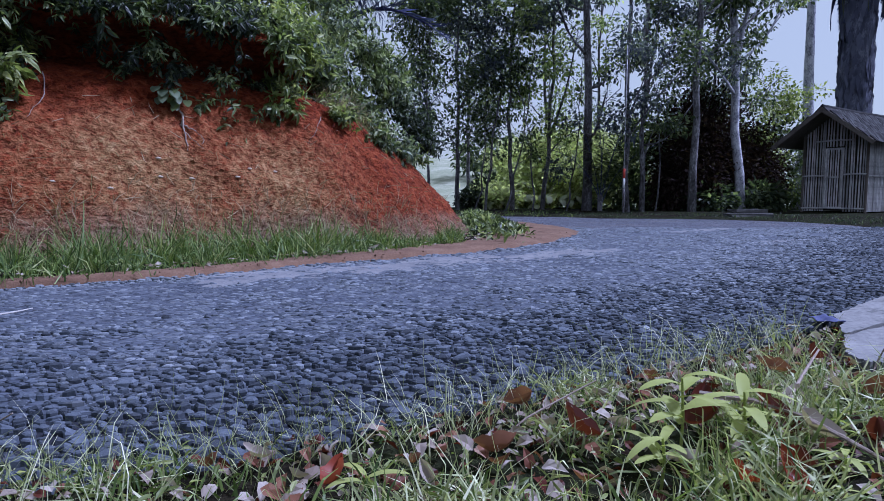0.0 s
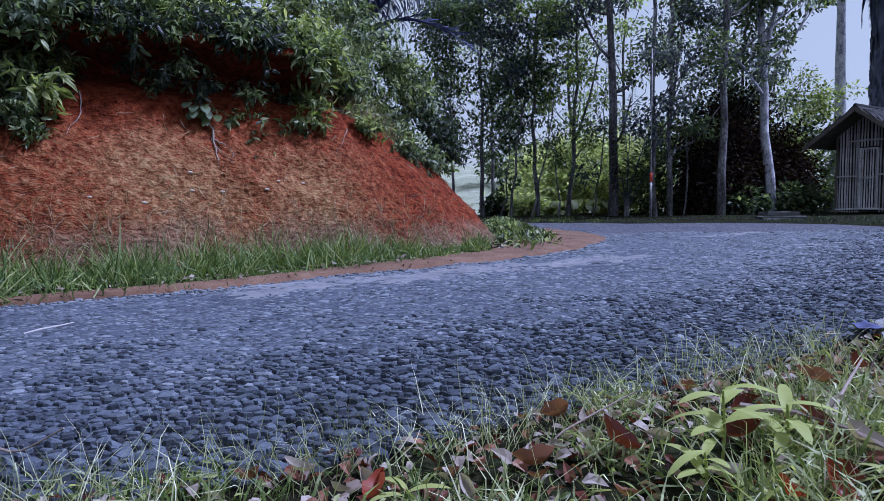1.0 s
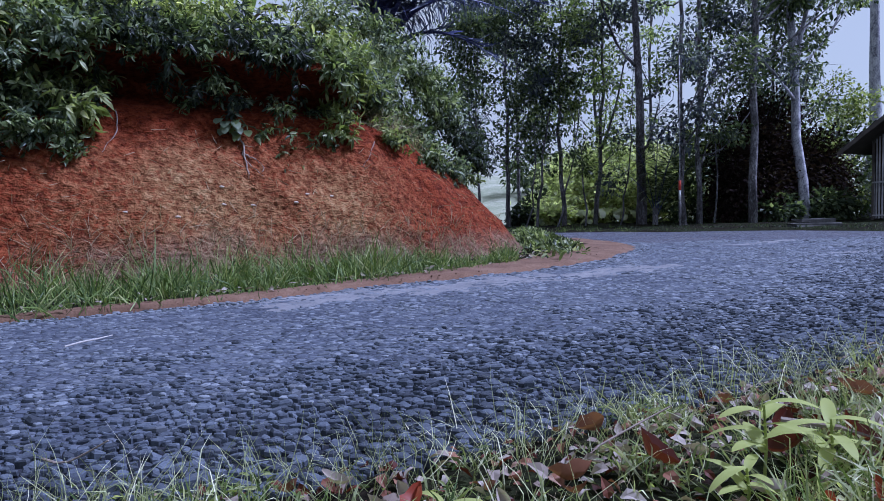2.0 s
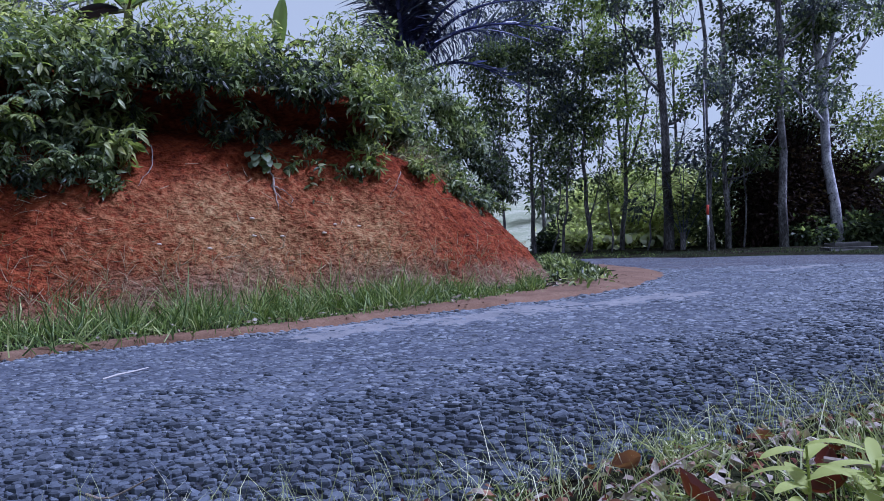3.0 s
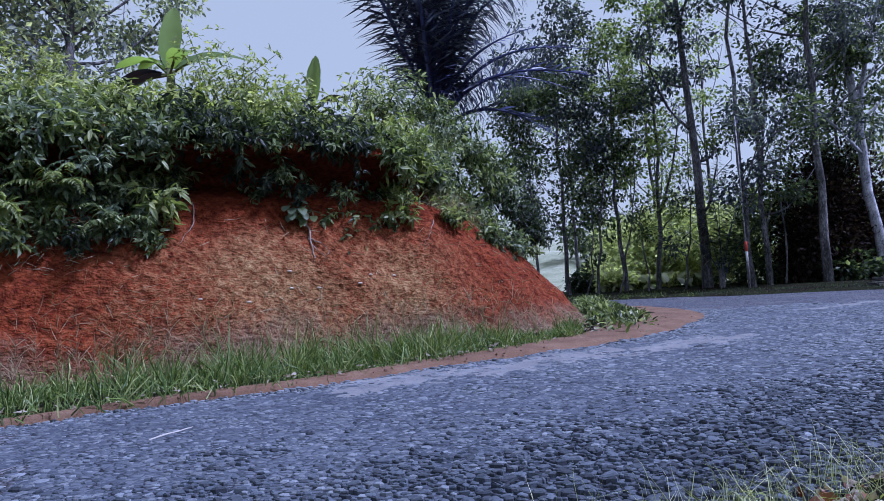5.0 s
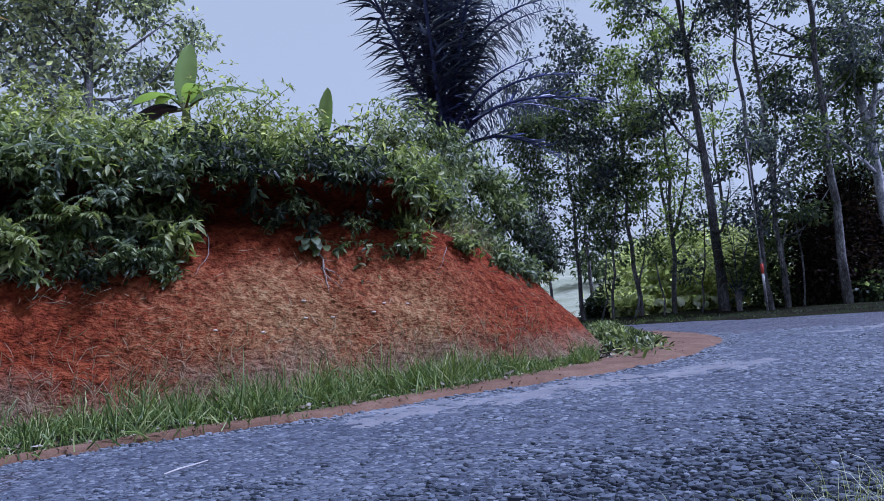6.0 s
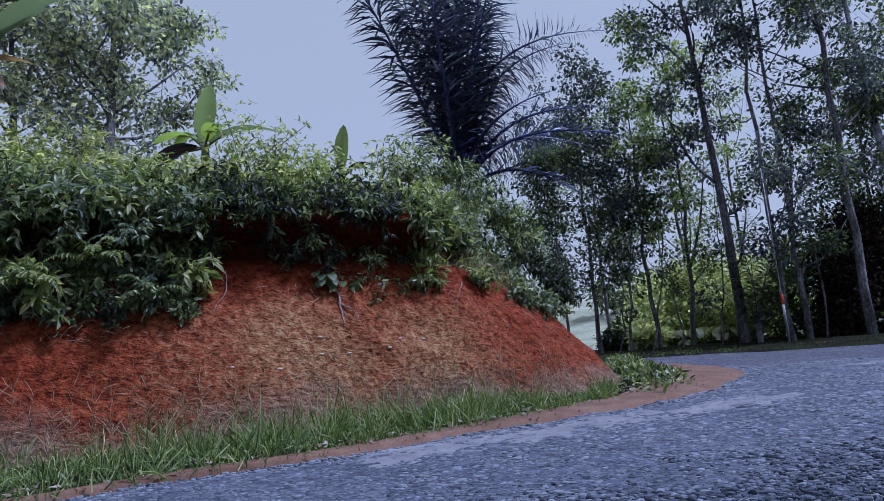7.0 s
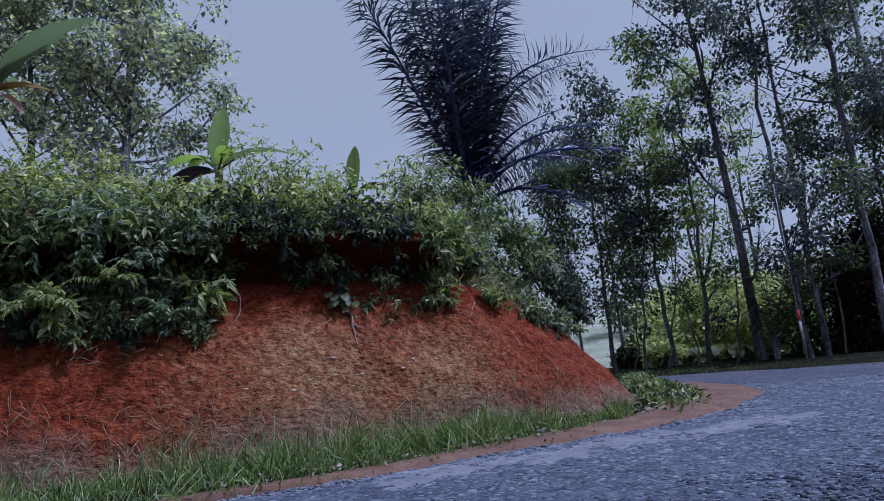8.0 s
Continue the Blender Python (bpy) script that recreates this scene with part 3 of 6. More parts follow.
v, f = [], []
TOP, FINE = 9, 5
steps = np.arange(0, len(BANK) - 1 + 1e-6, 1 / 3)
ks = np.r_[np.arange(0, LIP, 1 / FINE), LIP]
w = len(ks) + TOP
for i in steps:
    far_side = i > int(np.argmax(BANK[:, 0])) + 25 or i < 60
    ring = [bank_point(i, int(k) if far_side else k) for k in ks]
    lip = ring[-1]
    i0 = min(int(i), len(BANK) - 2)
    spine = BANK[i0, 3:6] * (1 - i + i0) + BANK[i0 + 1, 3:6] * (i - i0)
    for k in range(1, TOP + 1):
        u = k / TOP
        p = lip * (1 - u) + spine * u
        ring.append(p + UP * (0.1 * grain(p[0], p[1], 0, 1.5) * (1 if k < TOP else 0) + 0.25 * math.sin(u * math.pi)))
    v += ring
for i in range(len(steps) - 1):
    for k in range(w - 1):
        f.append((i * w + k, (i + 1) * w + k, (i + 1) * w + k + 1, i * w + k + 1))
tagged(part("earth_bank", mesh_np("earth_bank", np.array(v), np.array(f)), M_BANK, smooth=True),
       "steep cut bank of raw red earth with pale dry patches", "earth bank", kind="structure")


def bank_near(x):
    """The step of the bank's near side whose foot has this x."""
    front = np.arange(len(BANK))[: int(np.argmax(BANK[:, 0])) + 1]
    return int(front[np.argmin(abs(BANK[front, 0] - x))])


def on_bank(x, z, lift=0.0):
    """The point of the bank's near face with this x and height, lifted off it."""
    best = None
    for s in range(bank_near(x - .1), bank_near(min(x + 1.2, .4)) + 1):
        k = np.interp(z / BANK[s, 2], [h for _, h in PROFILE[1:13]], np.arange(1, 13))
        q = bank_point(s, k)
        if best is None or abs(q[0] - x) < abs(best[0] - x):
            best = q
    return best + np.array([.58, -.81, .3]) * lift


# ---------------------------------------------------------------- plants
def cloud(n, centre, radii, hollow=0.5):
    """n points in an egg-shaped cloud, thicker towards its skin."""
    d = unit(rng.normal(size=(n, 3)))
    r = rng.uniform(hollow ** 3, 1, n) ** (1 / 3)
    return np.asarray(centre) + d * r[:, None] * np.asarray(radii), d


def leaves(name, at, out, size, form=LEAF, droop=0.3, wide=1.0):
    """Leaves at the points, pointing outwards and hanging a little."""
    n = len(at)
    along = out + rng.normal(size=(n, 3)) * 0.6 - UP * droop
    face = UP + rng.normal(size=(n, 3)) * 0.55
    s = size * rng.uniform(0.6, 1.25, n)
    return scatter(name, form, at, along, face, np.stack([s * wide, s, s], 1))


def shrub(at, radii, count, size, mat, label, group="shrubs on the bank", form=LEAF_LONG, droop=0.5, name="shrub", wide=1.0, stems=3, tufts=26):
    """A leafy shrub: thin bent stems from one root and whorls of leaves at the twig ends."""
    ob = thing(name, label, name.replace("_", " "), group, at=at)
    radii = np.asarray(radii, float)
    ends, d = cloud(tufts, (0, 0, radii[2] * 0.9), radii, 0.6)
    ends[:, 2] = np.maximum(ends[:, 2], -radii[2])
    for e in ends[: stems]:
        mid = e * 0.5 + rng.normal(size=3) * 0.06
        bm = bmesh.new()
        tube(bm, [(0, 0, -.05), mid, e], [0.014, 0.010, 0.004], 5)
        part("stem", bm, M_STEM, ob)
    k = rng.integers(0, tufts, count)
    spread = rng.normal(size=(count, 3)) * radii * 0.2
    p = ends[k] + spread
    part("foliage", leaves("foliage", p, unit(spread) + d[k] * 0.6, size, form, droop, wide), mat, ob)
    return ob


def limb_line(start, end, bend, n=6):
    start, end = np.asarray(start, float), np.asarray(end, float)
    u = np.linspace(0, 1, n)[:, None]
    side = rng.normal(size=3) * bend
    return start + (end - start) * u + np.sin(u * math.pi) * side + np.sin(u * 7) * side * 0.2


def tree(at, height, radius, label, mat=None, bark=None, lean=(0, 0), clear=0.3, spread=1.8, limbs=12, leaf=0.18, count=5000, form=LEAF, fork=None, bend=0.1, group="trees beyond the road", clump=.24, rise=(.5, 1.3)):
    """A tree: tapered bent trunk, limbs with twigs, and a loose crown of single leaves in clumps at the twigs."""
    ob = thing("tree", label, "tree", group, at=at)
    mat, bark = mat or M_LEAF_TREE, bark or M_BARK
    if group == "trees beyond the road":
        radius, count, spread, leaf, clump = radius * .68, int(count * 1.35), spread * 1.15, leaf * .8, clump * 1.2
    bm = bmesh.new()
    line = limb_line((0, 0, -.1), (lean[0], lean[1], height), bend, 12)
    line[1:] += rng.normal(size=(11, 3)) * np.array([.038, .038, 0])
    tube(bm, line, np.r_[radius * 1.35, np.linspace(radius * 1.1, radius * 0.25, 11)], 9)
    part("trunk", bm, bark, ob, smooth=True)
    tips = []

    def arm_from(s, e, r, b):
        bm = bmesh.new()
        arm = limb_line(s, e, b, 7)
        tube(bm, arm, np.linspace(r, r * 0.3, 7), 6)
        for q in range(5):
            b_ = arm[rng.integers(2, 7)]
            g = b_ + unit(rng.normal(size=3) + np.array([0, 0, .25])) * spread * rng.uniform(0.25, 0.65)
            tube(bm, [b_, (b_ + g) / 2 + rng.normal(size=3) * .07, g], [r * 0.28, r * 0.2, r * 0.1], 4)
            tips.extend([g, (b_ + g) / 2])
        tips.append(arm[-1])
        part("limb", bm, bark, ob, smooth=True)

    if fork:
        u, ex, ey, ez = fork
        k = u * 11
        s = line[int(k)] * (1 - k % 1) + line[int(k) + 1] * (k % 1)
        arm_from(s, s + np.array([ex, ey, ez]), radius * .7, .2)
    for i in range(limbs):
        u = max(.1, clear + (1 - clear) * (i + rng.uniform(0, .8)) / limbs - (rng.uniform(0, .16) if i < 4 else 0))
        k = u * 11
        s = line[int(k)] * (1 - k % 1) + line[min(int(k) + 1, 11)] * (k % 1)
        a = rng.uniform(0, math.tau)
        long = spread * rng.uniform(0.5, 1.2) * (1.15 - 0.5 * u)
        arm_from(s, s + np.array([math.cos(a) * long, math.sin(a) * long, long * rng.uniform(*rise)]), radius * (0.5 - 0.32 * u), .18)
    # leaves stand in clumps round the twig ends, with open sky between the clumps
    tips = np.array(tips)
    clumps = max(12, count // 62)
    mid_ = tips[rng.integers(0, len(tips), clumps)] + rng.normal(size=(clumps, 3)) * clump * .6
    big = clump * rng.uniform(.75, 1.9, clumps)
    k = rng.choice(clumps, count, p=big ** 2 / (big ** 2).sum())
    d = unit(rng.normal(size=(count, 3)))
    sp = d * (rng.uniform(0, 1, (count, 1)) ** .45) * big[k][:, None] * np.array([1, 1, .62])
    part("crown", leaves("crown", mid_[k] + sp, d, leaf, form, 0.35, 1.15), mat, ob)
    return ob


# trees beyond the bend
FAR = dict(group="trees beyond the road")
tree((.5, 20, 0), 8.4, .095, "slender tree with grey bark and small dark leaves", mat=M_LEAF_FLARE_BLUE, clear=.34, spread=1.7, limbs=14, count=6500, **FAR)
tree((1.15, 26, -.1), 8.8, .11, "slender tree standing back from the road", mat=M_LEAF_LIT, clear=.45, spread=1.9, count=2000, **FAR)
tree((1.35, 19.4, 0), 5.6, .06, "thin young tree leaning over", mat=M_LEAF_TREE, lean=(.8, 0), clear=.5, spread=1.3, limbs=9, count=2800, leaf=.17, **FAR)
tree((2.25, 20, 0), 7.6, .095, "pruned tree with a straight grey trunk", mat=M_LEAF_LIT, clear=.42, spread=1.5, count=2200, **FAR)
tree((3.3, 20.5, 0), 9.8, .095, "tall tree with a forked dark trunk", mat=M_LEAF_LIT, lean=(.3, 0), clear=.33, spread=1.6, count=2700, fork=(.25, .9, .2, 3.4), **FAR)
tree((4.42, 19, 0), 13, .185, "tall dark-trunked tree at the roadside", mat=M_LEAF_FLARE_BLUE, lean=(-.45, 0), clear=0.3, spread=1.9, count=4200, **FAR)
tree((5.25, 17.6, 0), 13, .10, "tall tree behind a striped pole", mat=M_LEAF_FLARE_BLUE, lean=(.3, .2), clear=0.22, spread=1.7, count=3300, **FAR)
tree((5.75, 17.9, 0), 12.5, .095, "leafy tree with low branches", clear=0.14, spread=1.8, limbs=16, count=3700, mat=M_LEAF_TREE, fork=(.2, .5, 0, 4), **FAR)
tree((7.0, 17.4, 0), 14, .14, "tall tree with a bluish grey trunk", clear=.3, spread=2.2, limbs=20, count=4500, mat=M_LEAF_FLARE_BLUE, **FAR)
tree((8.93, 18.6, 0), 14, .18, "tree with a pale mottled forked trunk", bark=M_BARK_PALE, lean=(-.7, 0), clear=.34, spread=2.1, limbs=18, count=6600, mat=M_LEAF_TREE, fork=(.25, .95, -.2, 5.2), **FAR)
tree((12.3, 21.5, 0), 13, .27, "pale bare-trunked tree behind the hut", mat=M_LEAF_FLARE_BLUE, bark=M_BARK_PALE, clear=.8, spread=2.2, count=160, fork=(.45, -.5, 0, 3.5), **FAR)
tree((8.7, 19.9, 0), 7.4, .10, "dark bushy tree between the trunks", mat=M_LEAF_TREE, clear=.38, spread=1.7, limbs=16, count=4200, bend=.2, **FAR)
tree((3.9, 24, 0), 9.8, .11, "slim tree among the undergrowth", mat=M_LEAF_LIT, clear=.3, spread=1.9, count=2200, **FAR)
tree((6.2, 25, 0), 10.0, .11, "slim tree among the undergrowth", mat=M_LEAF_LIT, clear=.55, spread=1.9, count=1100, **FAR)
tree((-.3, 17.6, 0), 5.6, .06, "dark bushy tree beside the bend", clear=.45, spread=1.2, limbs=12, count=4500, leaf=.16, **FAR)
tree((10.9, 20.6, 0), 4.0, .06, "small light-leaved tree beside the hut", mat=M_LEAF_LIGHT, clear=.3, spread=1.1, limbs=12, count=2000, leaf=.16, **FAR)
for x, y, h, lx, m in [(1.9, 18.9, 5.2, .8, M_LEAF_LIT), (2.75, 19.0, 4.6, -.6, M_LEAF_TREE), (.95, 19.0, 4.2, .35, M_LEAF_TREE), (3.75, 18.9, 5.0, .5, M_LEAF_LIT), (6.3, 18.4, 5.4, -.4, M_LEAF_TREE)]:
    tree((x, y, 0), h, .035, "thin leaning sapling with sparse leaves", mat=m, lean=(lx, .1), clear=.35, spread=.9, limbs=9, count=700, leaf=.15, bend=.2, **FAR)
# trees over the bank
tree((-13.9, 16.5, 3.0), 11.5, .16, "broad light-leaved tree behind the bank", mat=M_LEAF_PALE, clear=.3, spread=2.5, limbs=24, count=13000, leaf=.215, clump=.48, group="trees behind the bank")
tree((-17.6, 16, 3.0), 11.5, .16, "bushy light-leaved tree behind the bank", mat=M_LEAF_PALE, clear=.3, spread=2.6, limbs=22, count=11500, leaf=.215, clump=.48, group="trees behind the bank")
# sunlit slope far behind the bend
v, f = [], []
for i in range(41):
    for j in range(13):
        x, y = -40 + 2 * i, 44 + 3.0 * j
        t_ = j / 12
        v.append((x, y, -1.2 + 6.0 * t_ + .35 * math.floor(t_ * 6) / 6 + .4 * grain(x, y, 0, .2)))
for i in range(40):
    for j in range(12):
        f.append((i * 13 + j, (i + 1) * 13 + j, (i + 1) * 13 + j + 1, i * 13 + j + 1))
tagged(part("far_slope", mesh_np("far_slope", np.array(v), np.array(f)), M_SLOPE, smooth=True), "pale sunlit grassy slope in the distance", "hillside", kind="structure")

for x, y, r in [(-8, 55, 3), (4.5, 62, 3), (7.5, 58, 2.6)]:
    shrub((x, y, .4 + (y - 44) / 36 * 6 * .8), (r, r, r * .6), 1500, .5, M_LEAF_TREE, "distant tree on the slope", group="trees on the far slope", form=LEAF, droop=.2, wide=1.3, tufts=50, name="far_tree")

# undergrowth behind the trees
UNDER = dict(group="undergrowth beyond the road", form=LEAF, droop=.3)
for x, y, r, h, m, n in [(1.9, 22, .8, .5, M_LEAF_LIGHT, 900), (3.0, 23, 1.0, .8, M_LEAF_LIGHT, 1400), (4.4, 23.5, 1.5, 1.5, M_LEAF_LIGHT, 2200), (5.6, 22.5, 1.3, 1.2, M_LEAF_LIGHT, 1800), 
                         (2.4, 25, 1.0, .6, M_LEAF_LIGHT, 1400), (6.6, 20.5, 1.2, 1.4, M_LEAF_TREE, 2600), (5.2, 22.6, .9, .8, M_LEAF_LIGHT, 900),
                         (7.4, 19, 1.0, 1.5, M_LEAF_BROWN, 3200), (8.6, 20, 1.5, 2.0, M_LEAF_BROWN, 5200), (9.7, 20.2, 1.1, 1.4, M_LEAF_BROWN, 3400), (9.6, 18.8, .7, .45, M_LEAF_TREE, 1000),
                         (8.0, 18.6, .7, .4, M_LEAF_TREE, 900), (3.6, 26.5, 1.6, 1.5, M_LEAF_LIGHT, 2600), (6.3, 26, 1.6, 1.6, M_LEAF_LIGHT, 2600), (8.6, 25, 1.6, 1.8, M_LEAF_LIGHT, 2600), (10.6, 24.5, 1.6, 2.0, M_LEAF_LIGHT, 2400), (1.9, 20.6, .4, .3, M_LEAF_LIGHT, 500), (.95, 21.4, .4, .35, M_LEAF_SHADE, 800), (1.5, 22.4, .5, .6, M_LEAF_SHADE, 900), (11.3, 21, 1.2, 1.5, M_LEAF_TREE, 2200)]:
    # Bushes on the left get the leaf colour with sunlight mixed in.
    m = M_LEAF_SUNLIT if m is M_LEAF_LIGHT and x < 7 else m
    shrub((x, y, 0), (r, r * .8, h), int(n * (2.9 if m is M_LEAF_BROWN else 1.15)), .125 if m is M_LEAF_BROWN else .23 if m is M_LEAF_SUNLIT else .18, m, "bright sunlit bush under the trees" if m in (M_LEAF_LIGHT, M_LEAF_SUNLIT) else "dark leafy bush under the trees", wide=1.3, tufts=60, **UNDER)

# the overgrown lip of the bank: how low the growth hangs, by the x of the foot below
HANG = [(-9, 1.2), (-4.7, 1.17), (-3.8, 1.17), (-3.2, 1.15), (-3.05, 1.95), (-2.9, 1.95), (-2.5, 1.75), (-2, 1.66), (-1.6, 1.45), (-1.2, 1.28), (-.7, 1.08), (-.2, .95), (.1, .88), (.5, .85)]
WHORL = np.array([(math.cos(a), math.sin(a), 0) for a in np.arange(7) * math.tau / 7])


def sprigs(at, reach, count, size, mat, label, group, out, hang=.5, name="shrub", form=LEAF_LONG, wide=1.3, roots=()):
    """A shrub of bent shoots, each ending in whorls of long leaves; out: the way it leans; roots: further places it grows from."""
    ob = thing(name, label, name.replace("_", " "), group, at=at)
    out = np.asarray(out, float)
    P, A, F = [], [], []
    count = count * 5 // 4
    starts = [np.zeros(3)] + [np.asarray(q) - np.asarray(at) for q in roots]
    for k in range(count):
        from_ = starts[k % len(starts)]
        d = unit(rng.normal(size=3) * np.array([.8, .8, .55]) + out)
        e = d * reach * rng.uniform(.45, 1.1) - UP * hang * reach * rng.uniform(0, .5)
        mid = e * .5 + UP * .12 * reach
        if k < 5:
            bm = bmesh.new()
            tube(bm, [from_, from_ + mid, from_ + e], [.009, .007, .003], 4)
            part("stem", bm, M_STEM, ob)
        axis = unit(e - mid)
        for u in (1.0, .8, .6, .42):
            c0 = mid + (e - mid) * (2 * u - 1) if u > .5 else mid * 2 * u
            a = unit(np.cross(axis, rng.normal(size=3)))
            b = np.cross(axis, a)
            for w_ in WHORL[rng.permutation(7)[: 6 if u == 1 else 3]]:
                r = a * w_[0] + b * w_[1]
                P.append(from_ + c0 + rng.normal(size=3) * .012)
                A.append(r + axis * rng.uniform(.1, 1.1) - UP * rng.uniform(.1, .8) + rng.normal(size=3) * .25)
                F.append(axis * .6 + UP * .8 + rng.normal(size=3) * .45)
    n = len(P)
    s = size * rng.uniform(.45, 1.15, n)
    part("foliage", scatter("foliage", form, np.array(P), np.array(A), np.array(F), np.stack([s * wide, s, s], 1)), mat, ob)
    return ob


for i in range(64):
    x = -8.8 + 9.2 * i / 63 + rng.uniform(-.06, .06)
    s = bank_near(x)
    low = np.interp(x, [h[0] for h in HANG], [h[1] for h in HANG])
    low += .12 * rng.uniform(-1, 1) if x < -3.2 else 0
    o = np.array([-BANK_N[s, 0], -BANK_N[s, 1], 0])
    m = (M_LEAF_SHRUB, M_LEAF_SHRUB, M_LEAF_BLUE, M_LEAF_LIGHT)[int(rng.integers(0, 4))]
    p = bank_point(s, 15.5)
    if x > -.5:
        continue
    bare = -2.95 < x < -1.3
    # Growth above the bare face takes the leaf colour darkened as shade.
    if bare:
        m = (M_LEAF_SHRUB, M_LEAF_SHADE, M_LEAF_SHADE)[i % 3]
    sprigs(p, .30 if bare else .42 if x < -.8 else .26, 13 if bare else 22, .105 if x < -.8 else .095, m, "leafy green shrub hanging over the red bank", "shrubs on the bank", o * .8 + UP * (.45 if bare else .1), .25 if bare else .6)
    if i % 2 and x < -.5:
        sprigs(bank_point(s, 16.6), .48, 26, .105, m, "leafy green shrub on the lip of the bank", "shrubs on the bank", o * .2 + UP * .8, .2)
    # lower tiers where the growth reaches down the face
    z = p[2] - (.52 if x < -3.2 else .3)
    tiers = []
    while z > low + .12:
        k = np.interp(z / BANK[s, 2], [h for _, h in PROFILE[1:13]], np.arange(1, 13))
        q = bank_point(s, k)
        if z > .7 * BANK[s, 2] and x < -3.2:
            q = q + o * .06
        if rng.uniform() < (.9 if x < -3.2 else .45 if x < -1.2 else .7):
            tiers.append(q + o * .02)
        z -= .27
    if tiers:
        sprigs(tiers[0], .27, (12 if x < -3.2 else 11) * len(tiers), rng.uniform(.075, .12), (M_LEAF_SHRUB, M_LEAF_BLUE, M_LEAF_SHRUB, M_LEAF_LIGHT)[int(rng.integers(0, 4))], "leafy green shrub hanging down the face of the bank", "shrubs on the bank", o * .9 + UP * .1, .8, roots=tiers[1:])
for i in range(52):
    x = -9.5 + 9 * i / 51
    s = bank_near(min(x, -.5))
    q = bank_point(s, LIP)
    back = BANK[s, 3:6]
    u = rng.uniform(.06, .34)
    p = q * (1 - u) + back * u
    # Top shrubs take only the two lightened leaf colours, as if sunlit.
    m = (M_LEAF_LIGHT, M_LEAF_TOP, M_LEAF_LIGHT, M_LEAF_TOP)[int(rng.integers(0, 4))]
    if x > -1.6 and u < .15:
        continue
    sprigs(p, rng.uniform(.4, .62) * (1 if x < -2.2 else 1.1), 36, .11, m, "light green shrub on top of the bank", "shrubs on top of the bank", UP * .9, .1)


# growth round the nose of the bank
nose = int(np.argmax(BANK[:, 0]))
for s in range(bank_near(-.55), nose + 34, 2):
    o = np.array([-BANK_N[s, 0], -BANK_N[s, 1], 0])
    for k in (14.5, 16.5):
        m = (M_LEAF_SHRUB, M_LEAF_BLUE, M_LEAF_SHRUB)[int(rng.integers(0, 3))]
        if k < 15:
            low = np.interp(BANK[s, 0] if s <= nose else .5, [h[0] for h in HANG], [h[1] for h in HANG])
            z = BANK[s, 2] * .92
            tiers = []
            while z > low + .1:
                kk = np.interp(z / BANK[s, 2], [h for _, h in PROFILE[1:13]], np.arange(1, 13))
                if rng.uniform() < .75:
                    tiers.append(bank_point(s, kk) + o * .03)
                z -= .24
            if tiers:
                sprigs(tiers[0], .3, 12 * len(tiers), .09, m, "small leafy shrub on the corner of the bank", "shrubs on the bank", o * .7 + UP * .1, .6, roots=tiers[1:])
        sprigs(bank_point(s, k), .36 if k < 15 else .46, 20, .09, m, "small leafy shrub on the corner of the bank", "shrubs on the bank", o * (.7 if k < 15 else .2) + UP * (.1 if k < 15 else .8), .5)


def blade_mesh(name, long, wide, droop=.8, split=.25, n=14, cup=.25, ragged=0.0):
    """A banana-like blade: midrib bent over, two halves folded up, the rim torn into lappets."""
    v, f = [], []
    ang, y, z = 0.0, 0.0, 0.0
    for k in range(n + 1):
        u = k / n
        half = wide * .5 * max(.02, math.sin(min(1, u * .96 + .04) * math.pi) ** .55)
        for s in (-1, -.5, 0, .5, 1):
            tear = (1 - ragged * rng.uniform(0, 1) * (abs(s) == 1))
            v.append((s * half * tear, y - abs(s) * half * .25, z + abs(s) * half * cup + rng.normal() * .012 * wide))
        y += long / n * math.cos(ang)
        z -= long / n * math.sin(ang)
        ang += droop / n
    for k in range(n):
        for j in range(4):
            if j in (0, 3) and rng.uniform() < split:
                continue
            f.append((k * 5 + j, k * 5 + j + 1, k * 5 + j + 6, k * 5 + j + 5))
    return mesh_np(name, np.array(v), np.array(f))


def frond(bits, root, heading, rise, long, droop, width, pairs=26):
    """Adds one feather frond's leaflets to a list: a bent rib with leaflets either side. Returns the rib's line."""
    n = 14
    pts, ang = [np.array(root, float)], rise
    h = np.array([math.cos(heading), math.sin(heading), 0])
    for k in range(n):
        pts.append(pts[-1] + (h * math.cos(ang) + UP * math.sin(ang)) * long / n)
        ang -= droop / n * (0.4 + 1.2 * k / n)
    pts = np.array(pts)
    side = np.array([-h[1], h[0], 0])
    for k in range(pairs):
        u = 0.16 + 0.84 * k / pairs
        i = u * n
        p = pts[int(i)] * (1 - i % 1) + pts[min(int(i) + 1, n)] * (i % 1)
        d = unit(pts[min(int(i) + 1, n)] - pts[max(int(i) - 1, 0)])
        for sgn in (-1, 1):
            bits.append((p, side * sgn * 0.8 + d * 0.6 - UP * rng.uniform(.5, 2.3), d, width * math.sin(min(1, u * 1.1 + .15) * math.pi * .93) ** .6 * rng.uniform(.8, 1.1)))
    return pts


